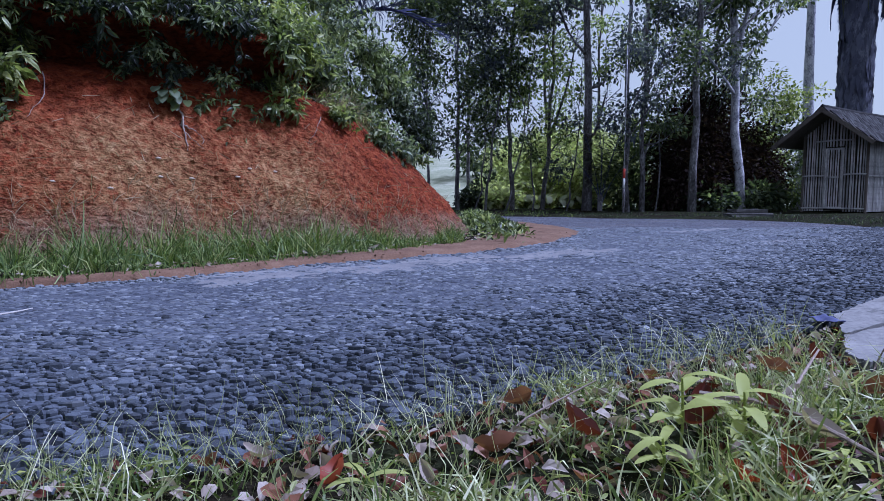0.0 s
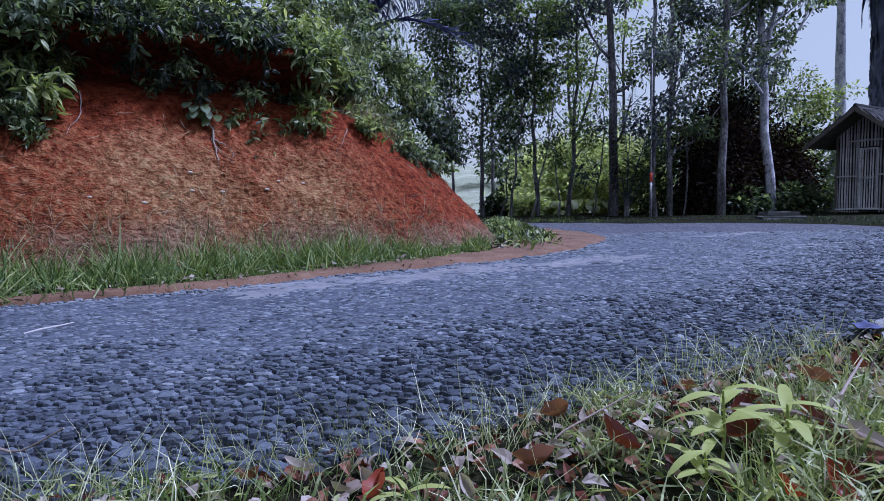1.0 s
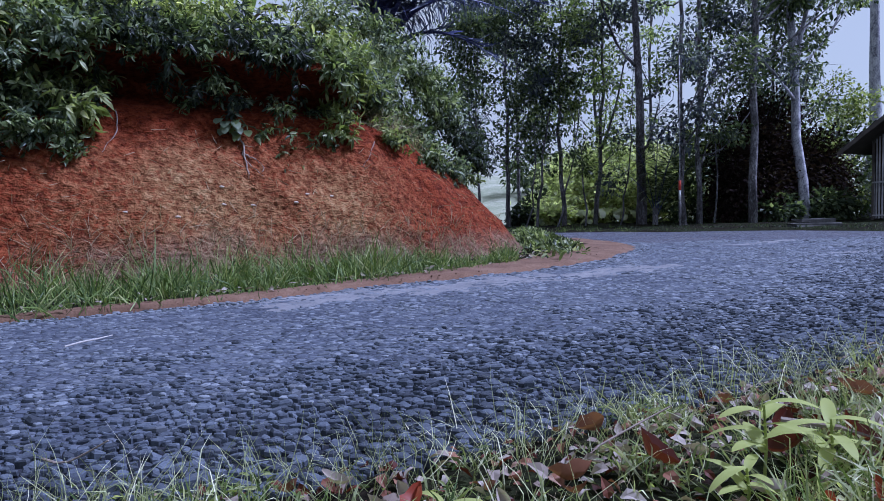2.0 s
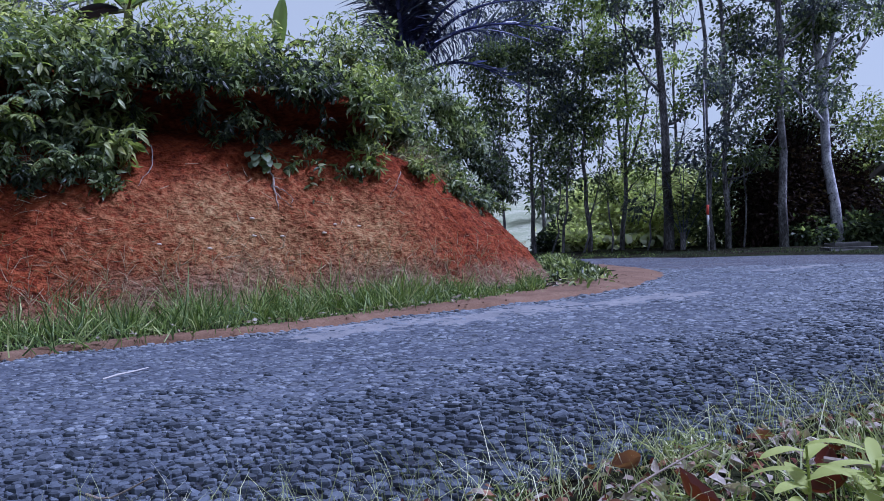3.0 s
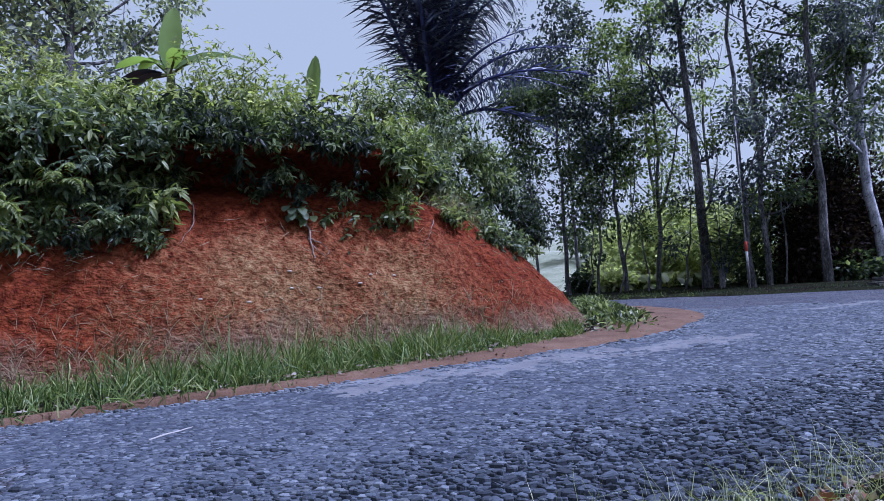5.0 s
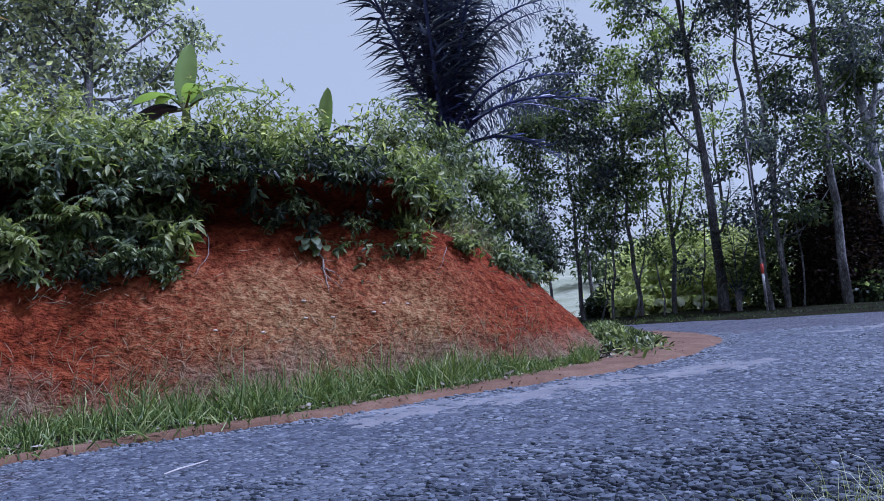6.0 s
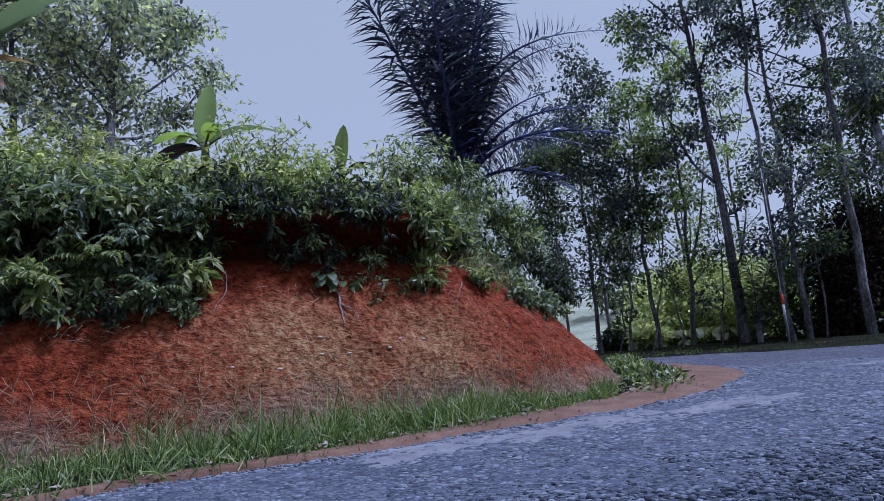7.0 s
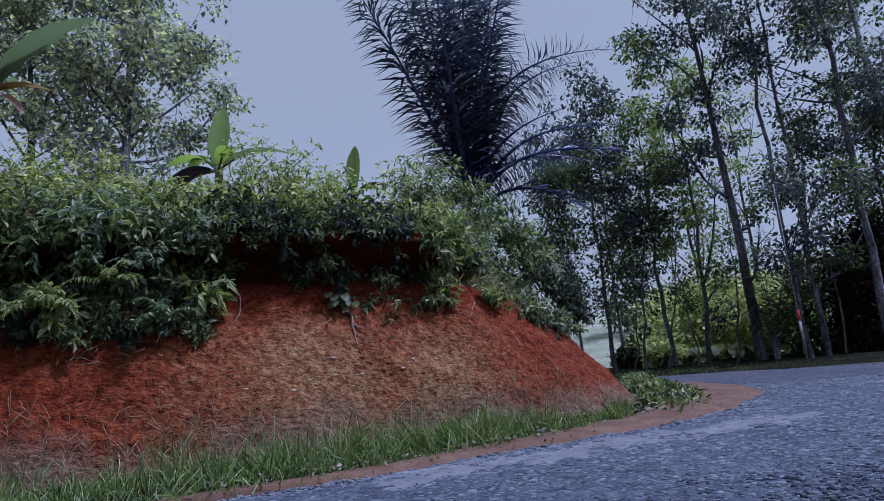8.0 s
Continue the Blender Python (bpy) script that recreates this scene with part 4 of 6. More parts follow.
def plume(bits, root, bow, tip, width, hang):
    """Adds one plumed frond's leaflets, which stand off the rib in several planes: a rib from root over bow to tip. Returns its line."""
    root, bow, tip = (np.asarray(q, float) for q in (root, bow, tip))
    pairs = int(23 * np.linalg.norm(tip - root))
    u = np.linspace(0, 1, 17)[:, None]
    pts = root * (1 - u) ** 2 + 2 * bow * u * (1 - u) + tip * u ** 2
    for k in range(pairs):
        u_ = .12 + .88 * (k + .5) / pairs
        i = u_ * 16
        p = pts[int(i)] * (1 - i % 1) + pts[min(int(i) + 1, 16)] * (i % 1)
        d = unit(pts[min(int(i) + 1, 16)] - pts[max(int(i) - 1, 0)])
        a = unit(np.cross(d, np.array([0, -1.0, .15])))
        b = np.cross(d, a)
        for sgn in (-1, 1):
            q = rng.normal() * .65
            out = (a * math.cos(q) + b * math.sin(q)) * sgn
            bits.append((p, out + d * rng.uniform(.25, .6) - UP * hang * rng.uniform(.6, 1.3), d, width * max(.25, math.sin(min(1, u_ * .86 + .16) * math.pi) ** .6) * rng.uniform(.75, 1.1)))
    return pts


LEAFLET = shape([(0, 0, 0), (-.07, .4, .02), (.07, .4, .02), (0, 1, -.12)], [(0, 2, 1), (1, 2, 3)])


def palm(at, trunk, radius, fronds, label, group="", skirt=0):
    ob = thing("palm_tree", label, "palm", group, at=at)
    bm = bmesh.new()
    line = limb_line((0, 0, -.3), (0, 0, trunk), .04, 14)
    tube(bm, line, [radius * (1.1 + .14 * (k % 2)) for k in range(14)], 12)
    part("trunk", bm, M_BARK_GREY if skirt else M_BARK, ob, smooth=True)
    for spec in fronds:
        bits = []
        if len(spec) == 4:
            bow, tip, width, hang = spec
            pts = plume(bits, (bow[0] * .1, bow[1] * .1, trunk - rng.uniform(0, .3)), np.array(bow) + UP * trunk, np.array(tip) + UP * trunk, width, hang)
        else:
            hd, rise, long, droop, width = spec
            pts = frond(bits, (math.cos(hd) * radius * .7, math.sin(hd) * radius * .7, trunk - rng.uniform(0, .5)), hd, rise, long, droop, width, 88)
        a, d, f_, s = (np.array([b[k] for b in bits]) for k in range(4))
        fr = part("frond", scatter("frond", LEAFLET, a, d, f_ + UP * .4, np.stack([s * (.58 if trunk > 1 else 1.15), s, s], 1) if len(spec) == 4 else s), M_PALM if trunk > 1 else M_LEAF_BLUE, ob)
        bm = bmesh.new()
        tube(bm, pts, np.linspace(.015 if trunk < 1 else .06 if len(spec) == 4 else .045, .006, len(pts)), 5)
        part("rib", bm, M_PALM if len(spec) == 4 else M_STEM, fr)
    for k in range(skirt):
        strap = blade_mesh("dead_frond", rng.uniform(.6, 1.5), .1, .3, 0, 5, .1)
        a_, z_ = rng.uniform(0, math.tau), rng.uniform(trunk * .3, trunk * .98)
        fr = part("dead_frond", strap, M_BARK_BLUE, ob)
        fr.matrix_basis = Matrix.Translation((math.cos(a_) * radius, math.sin(a_) * radius, z_)) @ Matrix.Rotation(a_ - math.pi / 2, 4, "Z") @ Matrix.Rotation(rng.uniform(-1.66, -1.5), 4, "X")
    if skirt:
        n = 1800
        a_ = rng.uniform(0, math.tau, n)
        ring = np.stack([np.cos(a_), np.sin(a_), np.zeros(n)], 1)
        r_ = radius * rng.uniform(1.0, 1.2, n)
        part("fibre", scatter("fibre", LEAFLET, ring * r_[:, None] + UP * rng.uniform(.3, trunk, (n, 1)), ring * rng.uniform(-.05, .1, (n, 1)) - UP + rng.normal(size=(n, 3)) * .07, ring + rng.normal(size=(n, 3)) * .3, np.stack([np.full(n, 1.3), rng.uniform(.3, .8, n), np.full(n, .3)], 1)), M_BARK_BLUE, ob, "ragged grey fibre and leaf bases")
    return ob


D = radians
# fronds: where each bows, its tip, its leaflets' length and how they hang
fan = [((-.75, -.3, 2.6), (-2.9, -.5, 7.0), .95, .1), ((-.55, .3, 3.0), (-1.7, .6, 7.4), .95, .1), ((-.5, 0, 3.2), (-.75, -.5, 7.6), .95, .1), ((-.2, .5, 3.4), (.05, .9, 7.6), .95, .1),
       ((.1, -.3, 3.2), (.7, -.7, 7.3), .95, .1), ((.35, .3, 3.0), (1.35, .5, 6.9), .95, .15), ((.5, -.2, 2.8), (1.75, -.6, 6.2), .9, .2), ((.15, -.2, 3.5), (3.5, .2, 3.05), .95, .45), ((.4, .1, 2.9), (2.7, .4, 3.0), .95, .5),
       ((-.1, -.6, 3.0), (-.2, -1.6, 6.8), .95, .1), ((.2, .7, 2.8), (.6, 1.8, 6.6), .95, .1), ((.5, .1, 1.5), (1.5, .4, 3.1), .7, .5),
       ((1.0, .1, 1.9), (3.4, .4, 1.3), .7, .8), ((1.1, -.2, 1.4), (3.7, -.4, .35), .75, .9), ((1.1, .3, .8), (2.7, .5, -.6), .7, .9), ((.6, -.3, 1.5), (2.3, -.7, 1.5), .7, .8), ((.8, .6, 1.6), (2.9, 1.3, .8), .7, .9)]
palm((-2.3, 13.2, 0), 4.2, .2, fan, "dark plume-leaved sugar palm rising behind the bank")
palm((14.68, 22.5, 0), 9.5, .46, [(D(a), .5, 4.5, 1.6, 1.0) for a in range(0, 360, 45)] + [(D(a * 1.7), -1.2, 2.6, .5, .5) for a in range(0, 360, 30)], "thick-trunked palm behind the hut with a skirt of dead fronds", skirt=26)
palm((4.75, 18.7, 0), .5, .07, [((.3, .1, 1.7), (1.3, .2, 2.6), .55, .3), ((-.3, 0, 1.8), (-1.1, .2, 2.9), .55, .3), ((.1, .2, 2.0), (.3, .5, 3.4), .55, .2), ((.5, -.1, 1.2), (1.7, -.2, 1.5), .4, .6),
                               ((-.5, .1, 1.2), (-1.7, .1, 1.4), .4, .6), ((0, -.3, 1.6), (-.4, -.7, 2.8), .42, .3), ((.3, -.2, 1.6), (.9, -.5, 2.9), .42, .3)], "low feathery palm among the trunks")


def banana(at, stem, blades_, label):
    """A banana plant: sheathed stem and blades (heading, rise, length, width, droop, material)."""
    ob = thing("banana_plant", label, "banana plant", "banana plants on the bank", at=at)
    bm = bmesh.new()
    tube(bm, [(0, 0, -.3), (.02, 0, stem * .5), (0, .02, stem)], [.1, .08, .05], 10)
    part("stem", bm, M_STEM, ob, smooth=True)
    for hd, rise, long, wide, droop, m in blades_:
        lf = part("leaf", blade_mesh("leaf", long, wide, droop, ragged=.3 if m is M_BANANA_SHADED else .05, split=.0), m, ob, smooth=True)
        lf.matrix_basis = Matrix.Translation((0, 0, stem * .92)) @ Matrix.Rotation(hd - math.pi / 2, 4, "Z") @ Matrix.Rotation(rise, 4, "X") @ Matrix.Translation((0, .12, 0))
        bm = bmesh.new()
        tube(bm, [(0, -.14, -.01), (0, long * .25, -.008)], [.022, .016], 6)
        part("stalk", bm, M_STEM, lf)
    return ob


banana((-5.6, 8.5, 3.3), .85, [(D(105), 1.4, 1.15, .36, .25, M_BANANA), (D(178), .75, .95, .3, 1.3, M_BANANA), (D(188), .15, .8, .3, .8, M_BANANA_DARK), (D(200), -.2, .7, .28, .6, M_BANANA_DARK), (D(5), .5, 1.2, .28, 1.0, M_BANANA_SHADED),
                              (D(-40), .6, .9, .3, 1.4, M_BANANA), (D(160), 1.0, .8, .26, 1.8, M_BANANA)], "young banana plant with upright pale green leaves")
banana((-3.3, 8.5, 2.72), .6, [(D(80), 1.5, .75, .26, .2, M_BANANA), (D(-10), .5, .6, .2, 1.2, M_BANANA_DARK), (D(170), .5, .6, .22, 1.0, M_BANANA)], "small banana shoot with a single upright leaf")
banana((-11.0, 9.0, 3.6), 3.35, [(D(8), .85, 2.6, .52, .75, M_BANANA_SHADED), (D(-6), .62, 2.55, .5, .6, M_BANANA_SHADED), (D(0), .1, 1.75, .3, .7, M_BANANA_DRY), (D(120), .9, 1.8, .5, .8, M_BANANA_SHADED), (D(200), .6, 1.8, .5, .9, M_BANANA_SHADED),
                                (D(-80), .5, 1.7, .5, 1.0, M_BANANA_SHADED), (D(-15), -.2, 1.5, .26, .8, M_BANANA_DRY)], "tall banana plant with torn and withered leaves")


def fern(at, out, fronds, long, mat, label):
    """A fern: arching fronds, each of paired narrow leaflets."""
    ob = thing("fern", label, "fern", "ferns on the bank", at=at)
    h0 = math.atan2(out[1], out[0])
    for k in range(fronds):
        bits = []
        pts = frond(bits, (0, 0, 0), h0 + rng.uniform(-1.1, 1.1), rng.uniform(.3, 1.0), long * rng.uniform(.7, 1.1), 1.9, long * .2, 20)
        a, d_, f_, s = (np.array([b[q] for b in bits]) for q in range(4))
        d_[:, 2] *= .3
        part("frond", scatter("frond", LEAF_LONG, a, d_, f_ * .2 + UP, np.stack([s * .9, s, s], 1)), mat, ob)
    return ob


FACE = np.array([.58, -.81, 0])
for (x, y, z), m, n in [((-4.11, 4.56, 1.6), M_LEAF_LIGHT, 6), ((-4.45, 4.22, 1.4), M_LEAF_LIGHT, 6), ((-3.9, 4.8, 1.75), M_LEAF_BLUE, 6), ((-4.9, 3.9, 1.5), M_LEAF_BLUE, 5), ((-4.5, 4.4, 1.95), M_LEAF_LIGHT, 5), ((-3.75, 4.75, 1.25), M_LEAF_SHRUB, 5)]:
    fern(np.array([x, y, z]) + FACE * .2, FACE, n, .5, m, "arching fern growing from the face of the bank")


def broad_plant(at, out, n, size, label, mat):
    """A plant of a few broad heart-shaped leaves on stalks."""
    ob = thing("broadleaf_plant", label, "plant", "broad-leaved plants on the bank", at=at)
    for k in range(n):
        e = unit(np.asarray(out) + rng.normal(size=3) * .6 + UP * .2) * size * 1.3
        lf = part("leaf", blade_mesh("leaf", size * rng.uniform(.8, 1.2), size * .62, .7, 0.0, 8, .15), mat, ob, smooth=True)
        lf.matrix_basis = Matrix.Translation(e) @ Vector((*(e[:2]), -.4 * size)).to_track_quat("Y", "Z").to_matrix().to_4x4()
        bm = bmesh.new()
        tube(bm, [(0, 0, 0), e * .6 + UP * .03, e], [.007, .006, .004], 5)
        part("stalk", bm, M_STEM, ob)
    return ob


broad_plant((-3.9, 5.0, 1.98), FACE, 7, .17, "plant with broad blue-green heart-shaped leaves", M_LEAF_BLUE)
broad_plant((-2.55, 5.86, 1.5), FACE * .8 - UP * .9, 9, .15, "drooping plant with long pale leaves above a root", M_LEAF_BLUE)
broad_plant((-2.4, 5.9, 1.42), FACE * .7 - UP * .6, 6, .13, "drooping plant with long pale leaves above a root", M_LEAF_SHRUB)
# Same sunlit colour on these broad leaves, which stand in tree shade.
for x, y in [(3.8, 21.9), (4.2, 22.0), (4.6, 21.8), (2.6, 22.2), (5.4, 22.0), (3.6, 21.6), (4.0, 21.5), (4.4, 21.4), (3.1, 21.9), (5.0, 21.7)]:
    ob_ = broad_plant((x, y, .12), UP * .8, 11, .34, "broad-leaved plant in the sunlit undergrowth", M_LEAF_SUNLIT)
    tagged(ob_, "broad-leaved plant in the sunlit undergrowth", "plant", "broad-leaved plants under the trees")
sprigs((-2.12, 6.05, 1.4), .28, 12, .1, M_LEAF_SHRUB, "thin shoot trailing down the bank", "shrubs on the bank", FACE * .5 - UP * .8, 1.0)
sprigs((-2.1, 5.98, 1.15), .2, 9, .09, M_LEAF_SHRUB, "thin shoot trailing down the bank", "shrubs on the bank", FACE * .5 - UP * .8, 1.0)
sprigs((-1.75, 6.2, 1.35), .18, 7, .08, M_LEAF_SHRUB, "thin shoot trailing down the bank", "shrubs on the bank", FACE * .5 - UP * .5, 1.0)
sprigs((-3.0, 5.75, 1.62), .2, 8, .09, M_LEAF_SHRUB, "thin shoot trailing down the bank", "shrubs on the bank", FACE * .5 - UP * .5, 1.0)

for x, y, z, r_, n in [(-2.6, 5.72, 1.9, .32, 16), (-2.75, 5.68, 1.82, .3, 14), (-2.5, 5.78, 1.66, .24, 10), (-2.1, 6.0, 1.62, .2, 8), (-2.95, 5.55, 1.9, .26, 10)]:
    # Some shoots use the darkened leaf, colouring in shade under the lip.
    sprigs((x, y, z), r_ * .75, n * 6 // 10, .085, (M_LEAF_SHRUB, M_LEAF_SHADE)[n % 4 // 2], "thin shoot trailing over the lip of the bank", "shrubs on the bank", FACE * .5 - UP * .7, 1.0)
# the curtain of growth ends in an upright edge above the bare face
for k, (x, z) in enumerate([(-3.55, 1.22), (-3.6, 1.38), (-3.58, 1.55), (-3.66, 1.7), (-3.75, 1.25), (-3.9, 1.22), (-4.1, 1.26), (-4.35, 1.22), (-4.6, 1.28), (-4.9, 1.22), (-3.8, 1.45), (-4.0, 1.6)]):
    sprigs(on_bank(x, z, .05), .22, 15, .085, (M_LEAF_SHRUB, M_LEAF_BLUE, M_LEAF_SHADE)[k % 3], "leafy shoots at the edge of the growth on the bank", "shrubs on the bank", FACE * .7 - UP * .2, .7)
# sprays of paler leaves standing out from the curtain
for k in range(22):
    x, z = -6.4 + 2.8 * k / 21 + rng.uniform(-.08, .08), rng.uniform(1.3, 2.0)
    sprigs(on_bank(x, z, .2), .24, 6, rng.uniform(.1, .15), (M_LEAF_TOP, M_LEAF_LIGHT, M_LEAF_TOP)[k % 3], "spray of pale green leaves on the face of the bank", "shrubs on the bank", FACE * .9 + UP * .1, .7)
n = 260
EDGE_STALKS = np.array([on_bank(x, z, .04) for x, z in zip(rng.uniform(-5.0, -3.5, n), rng.uniform(1.15, 1.4, n))])
# bushy growth bulging beyond the corner of the bank
for x, y, z, r_ in [(-1.75, 8.5, 3.0, .55), (-1.45, 8.6, 2.75, .55), (-1.2, 8.7, 2.5, .5), (-1.0, 8.6, 2.25, .48), (-.95, 8.9, 2.1, .5), (-.75, 8.7, 1.9, .42), (-.75, 8.9, 1.7, .36), (-1.5, 8.2, 2.6, .5), (-1.15, 8.2, 2.3, .45), (-.85, 8.3, 2.0, .4)]:
    sprigs((x, y, z), r_, 34, .1, (M_LEAF_BLUE, M_LEAF_SHRUB, M_LEAF_SHRUB)[int(-x * 20) % 3], "bushy grey-green shrub on the corner of the bank", "shrubs on the bank", np.array([.5, -.3, .35]), .4)

# dark growth hanging over the corner's far side; its colour adds hollow shade
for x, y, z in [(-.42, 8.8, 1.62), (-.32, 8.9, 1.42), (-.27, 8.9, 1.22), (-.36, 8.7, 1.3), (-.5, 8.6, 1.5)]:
    sprigs((x, y, z), .27, 24, .085, M_LEAF_SHADE, "shrub hanging over the corner of the bank, coloured dark as shade", "shrubs on the bank", np.array([.45, -.3, -.1]), .6)

# bare roots on the face
for line, r in [([(-2.5, 1.4), (-2.42, 1.22), (-2.3, 1.05), (-2.24, .88)], .011), ([(-2.42, 1.2), (-2.28, 1.06), (-2.12, .9)], .007),
                ([(-3.3, 1.5), (-3.28, 1.3), (-3.3, 1.1)], .005), ([(-2.32, 1.12), (-2.22, 1.02), (-2.2, .93)], .008), ([(-1.3, 1.3), (-1.28, 1.15), (-1.32, 1.0)], .005)]:
    bm = bmesh.new()
    pts = curve([tuple(on_bank(x, z, .02)) for x, z in line], 12)
    pts += rng.normal(size=pts.shape) * .006
    tube(bm, pts, np.linspace(r, r * .4, 12) * rng.uniform(.8, 1.2, 12), 6)
    tagged(part("root", bm, M_ROOT, smooth=True), "pale bare root hanging on the red bank", "root", "roots on the bank")


def pebble(at, size, mat, label, group):
    bm = bmesh.new()
    bmesh.ops.create_icosphere(bm, subdivisions=2, radius=.5)
    for q in bm.verts:
        q.co *= 1 + .25 * noise.noise(q.co * 3 + Vector(at))
        q.co = Vector((q.co.x * size[0], q.co.y * size[1], q.co.z * size[2]))
    ob = part("stone", bm, mat, smooth=True)
    ob.location = at
    return tagged(ob, label, "stone", group)


for x, y, z in [(-2.44, 5.44, .81), (-2.15, 5.54, .64), (-2.44, 5.34, .65), (-1.8, 5.68, .74), (-1.86, 5.66, .66), (-1.6, 5.85, .72), (-2.7, 5.2, .55), (-3.0, 5.0, .6)]:
    pebble(tuple(on_bank(x, z, -.006)), (.055, .035, .022), M_PEBBLE, "small pale stone lodged in the red earth", "stones in the bank")

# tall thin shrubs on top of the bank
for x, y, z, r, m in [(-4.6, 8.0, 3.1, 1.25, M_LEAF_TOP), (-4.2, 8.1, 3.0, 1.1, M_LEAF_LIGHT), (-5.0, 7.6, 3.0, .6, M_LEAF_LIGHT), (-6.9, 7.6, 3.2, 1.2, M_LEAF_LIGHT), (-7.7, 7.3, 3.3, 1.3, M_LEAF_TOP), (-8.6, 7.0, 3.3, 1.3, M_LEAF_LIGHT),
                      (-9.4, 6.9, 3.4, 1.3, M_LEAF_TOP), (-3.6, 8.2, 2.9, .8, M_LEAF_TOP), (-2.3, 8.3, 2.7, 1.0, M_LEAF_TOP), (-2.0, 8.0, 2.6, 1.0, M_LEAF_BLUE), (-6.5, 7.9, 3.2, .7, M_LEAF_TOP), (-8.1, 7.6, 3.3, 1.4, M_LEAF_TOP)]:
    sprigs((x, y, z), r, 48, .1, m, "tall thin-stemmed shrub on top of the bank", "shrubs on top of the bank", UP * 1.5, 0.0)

# ---------------------------------------------------------------- the bamboo hut
def hut():
    """A small bamboo-walled hut with a gabled tile roof; local x along the gable wall, y into the hut."""
    W, L, EAVE, PEAK, OUT, HALF = 1.62, 2.6, 1.87, 2.81, .9, 1.25
    ob = thing("bamboo_hut", "small weathered bamboo hut with a gabled tile roof", "hut", at=(10.39, 17.95, 0.02), turn=radians(-55))
    pitch = math.atan2(PEAK - EAVE, HALF)

    def roof_z(x):
        return PEAK - abs(x - W / 2) / HALF * (PEAK - EAVE)

    def wall(name, x0, x1, y, along_x=True, gaps=()):
        frame_ = part(name, wall_back(x0, x1, y, along_x), M_INSIDE_SHADE, ob)
        k = x0
        while k < x1 - .02:
            wide = rng.uniform(.036, .056)
            top = (roof_z(k + wide / 2) if along_x else roof_z(0)) - .06
            foot_z = 1.82 if any(a < k + wide / 2 < b for a, b in gaps) else .04
            if top > foot_z + .1:
                bm = bmesh.new()
                lean = rng.normal() * .012
                tube(bm, [(0, 0, foot_z), (lean / 2, 0, (top + foot_z) / 2), (lean, 0, top)], [wide * .44] * 3, 6)
                sl = part("slat", bm, M_BAMBOO, frame_)
                sl.location = (k + wide / 2, y, 0) if along_x else (y, k + wide / 2, 0)
            k += wide + rng.uniform(.012, .04)
        return frame_

    def wall_back(x0, x1, y, along_x):
        """One dark panel behind the slats, cut to the gable, as the inside's shade."""
        us = [x0, W / 2, x1] if along_x else [x0, x1]
        outline = [(x0, .06), (x1, .06)] + [(u, (roof_z(u) if along_x else roof_z(0)) - .12) for u in us[::-1]]
        bm = bmesh.new()
        deep = y - .035 if y > W / 2 and not along_x else y + .035
        front = [bm.verts.new((u, deep, z) if along_x else (deep, u, z)) for u, z in outline]
        back = [bm.verts.new((u, deep + .012, z) if along_x else (deep + .012, u, z)) for u, z in outline]
        bm.faces.new(front)
        bm.faces.new(back[::-1])
        for k in range(len(front)):
            bm.faces.new((front[k], back[k], back[(k + 1) % len(front)], front[(k + 1) % len(front)]))
        bmesh.ops.recalc_face_normals(bm, faces=bm.faces)
        return bm

    wall("gable_wall", 0, W, 0, True, gaps=[(.58, 1.04)])
    wall("side_wall", 0, L, W, False)
    wall("side_wall", 0, L, 0, False)
    wall("gable_wall", 0, W, L)
    # rails across the gable wall
    for z, x0, x1 in [(1.02, 0, .58), (1.05, 1.04, W), (.12, 0, W), (1.98, .3, 1.3)]:
        bm = bmesh.new()
        tube(bm, [(x0, -.035, z), ((x0 + x1) / 2, -.037, z + .01), (x1, -.035, z)], [.022] * 3, 7)
        part("rail", bm, M_BAMBOO, ob)
    bm = bmesh.new()
    tube(bm, [(W + .035, 0, 1.0), (W + .036, L, 1.0)], [.022] * 2, 7)
    part("rail", bm, M_BAMBOO, ob)
    # door
    bm = bmesh.new()
    for x in (.6, 1.02):
        box(bm, (.045, .04, 1.66), (x, -.01, .95), bevel=.004)
    for z in (.14, .98, 1.76):
        box(bm, (.38, .036, .05), (.81, -.01, z), bevel=.004)
    door = part("door", bm, M_BAMBOO, ob, "narrow slatted bamboo door")
    for k in range(6):
        bm = bmesh.new()
        x = .65 + k * .064
        tube(bm, [(x, .0, .15), (x + rng.normal() * .004, .0, 1.76)], [.018, .018], 6)
        part("slat", bm, M_BAMBOO, door)
    bm = bmesh.new()
    box(bm, (.018, .03, .12), (.97, -.045, 1.0), bevel=.004)
    part("handle", bm, M_WOOD_DARK, door)
    # corner posts
    for x, y in ((0, 0), (W, 0), (0, L), (W, L)):
        bm = bmesh.new()
        tube(bm, [(x, y, -.05), (x, y, roof_z(x) - .05)], [.04, .036], 8)
        part("post", bm, M_WOOD_DARK, ob)
    # roof: two boarded slopes, bargeboards, tiles laid in courses
    long = L + OUT + .4
    for sgn in (-1, 1):
        slope = math.hypot(HALF, PEAK - EAVE)
        turn = Matrix.Rotation(sgn * pitch, 4, "Y")
        mid = Vector((W / 2 + sgn * HALF / 2, (L + .4 - OUT) / 2, (PEAK + EAVE) / 2 - .03))
        bm = bmesh.new()
        box(bm, (slope, long, .03), mid, turn)
        deck = part("roof_slope", bm, M_WOOD_DARK, ob)
        bm = bmesh.new()
        box(bm, (slope + .06, .03, .11), mid + Vector((0, -long / 2 - .016, -.02)), turn, .004)
        part("bargeboard", bm, M_WOOD_DARK, ob)
        bm = bmesh.new()
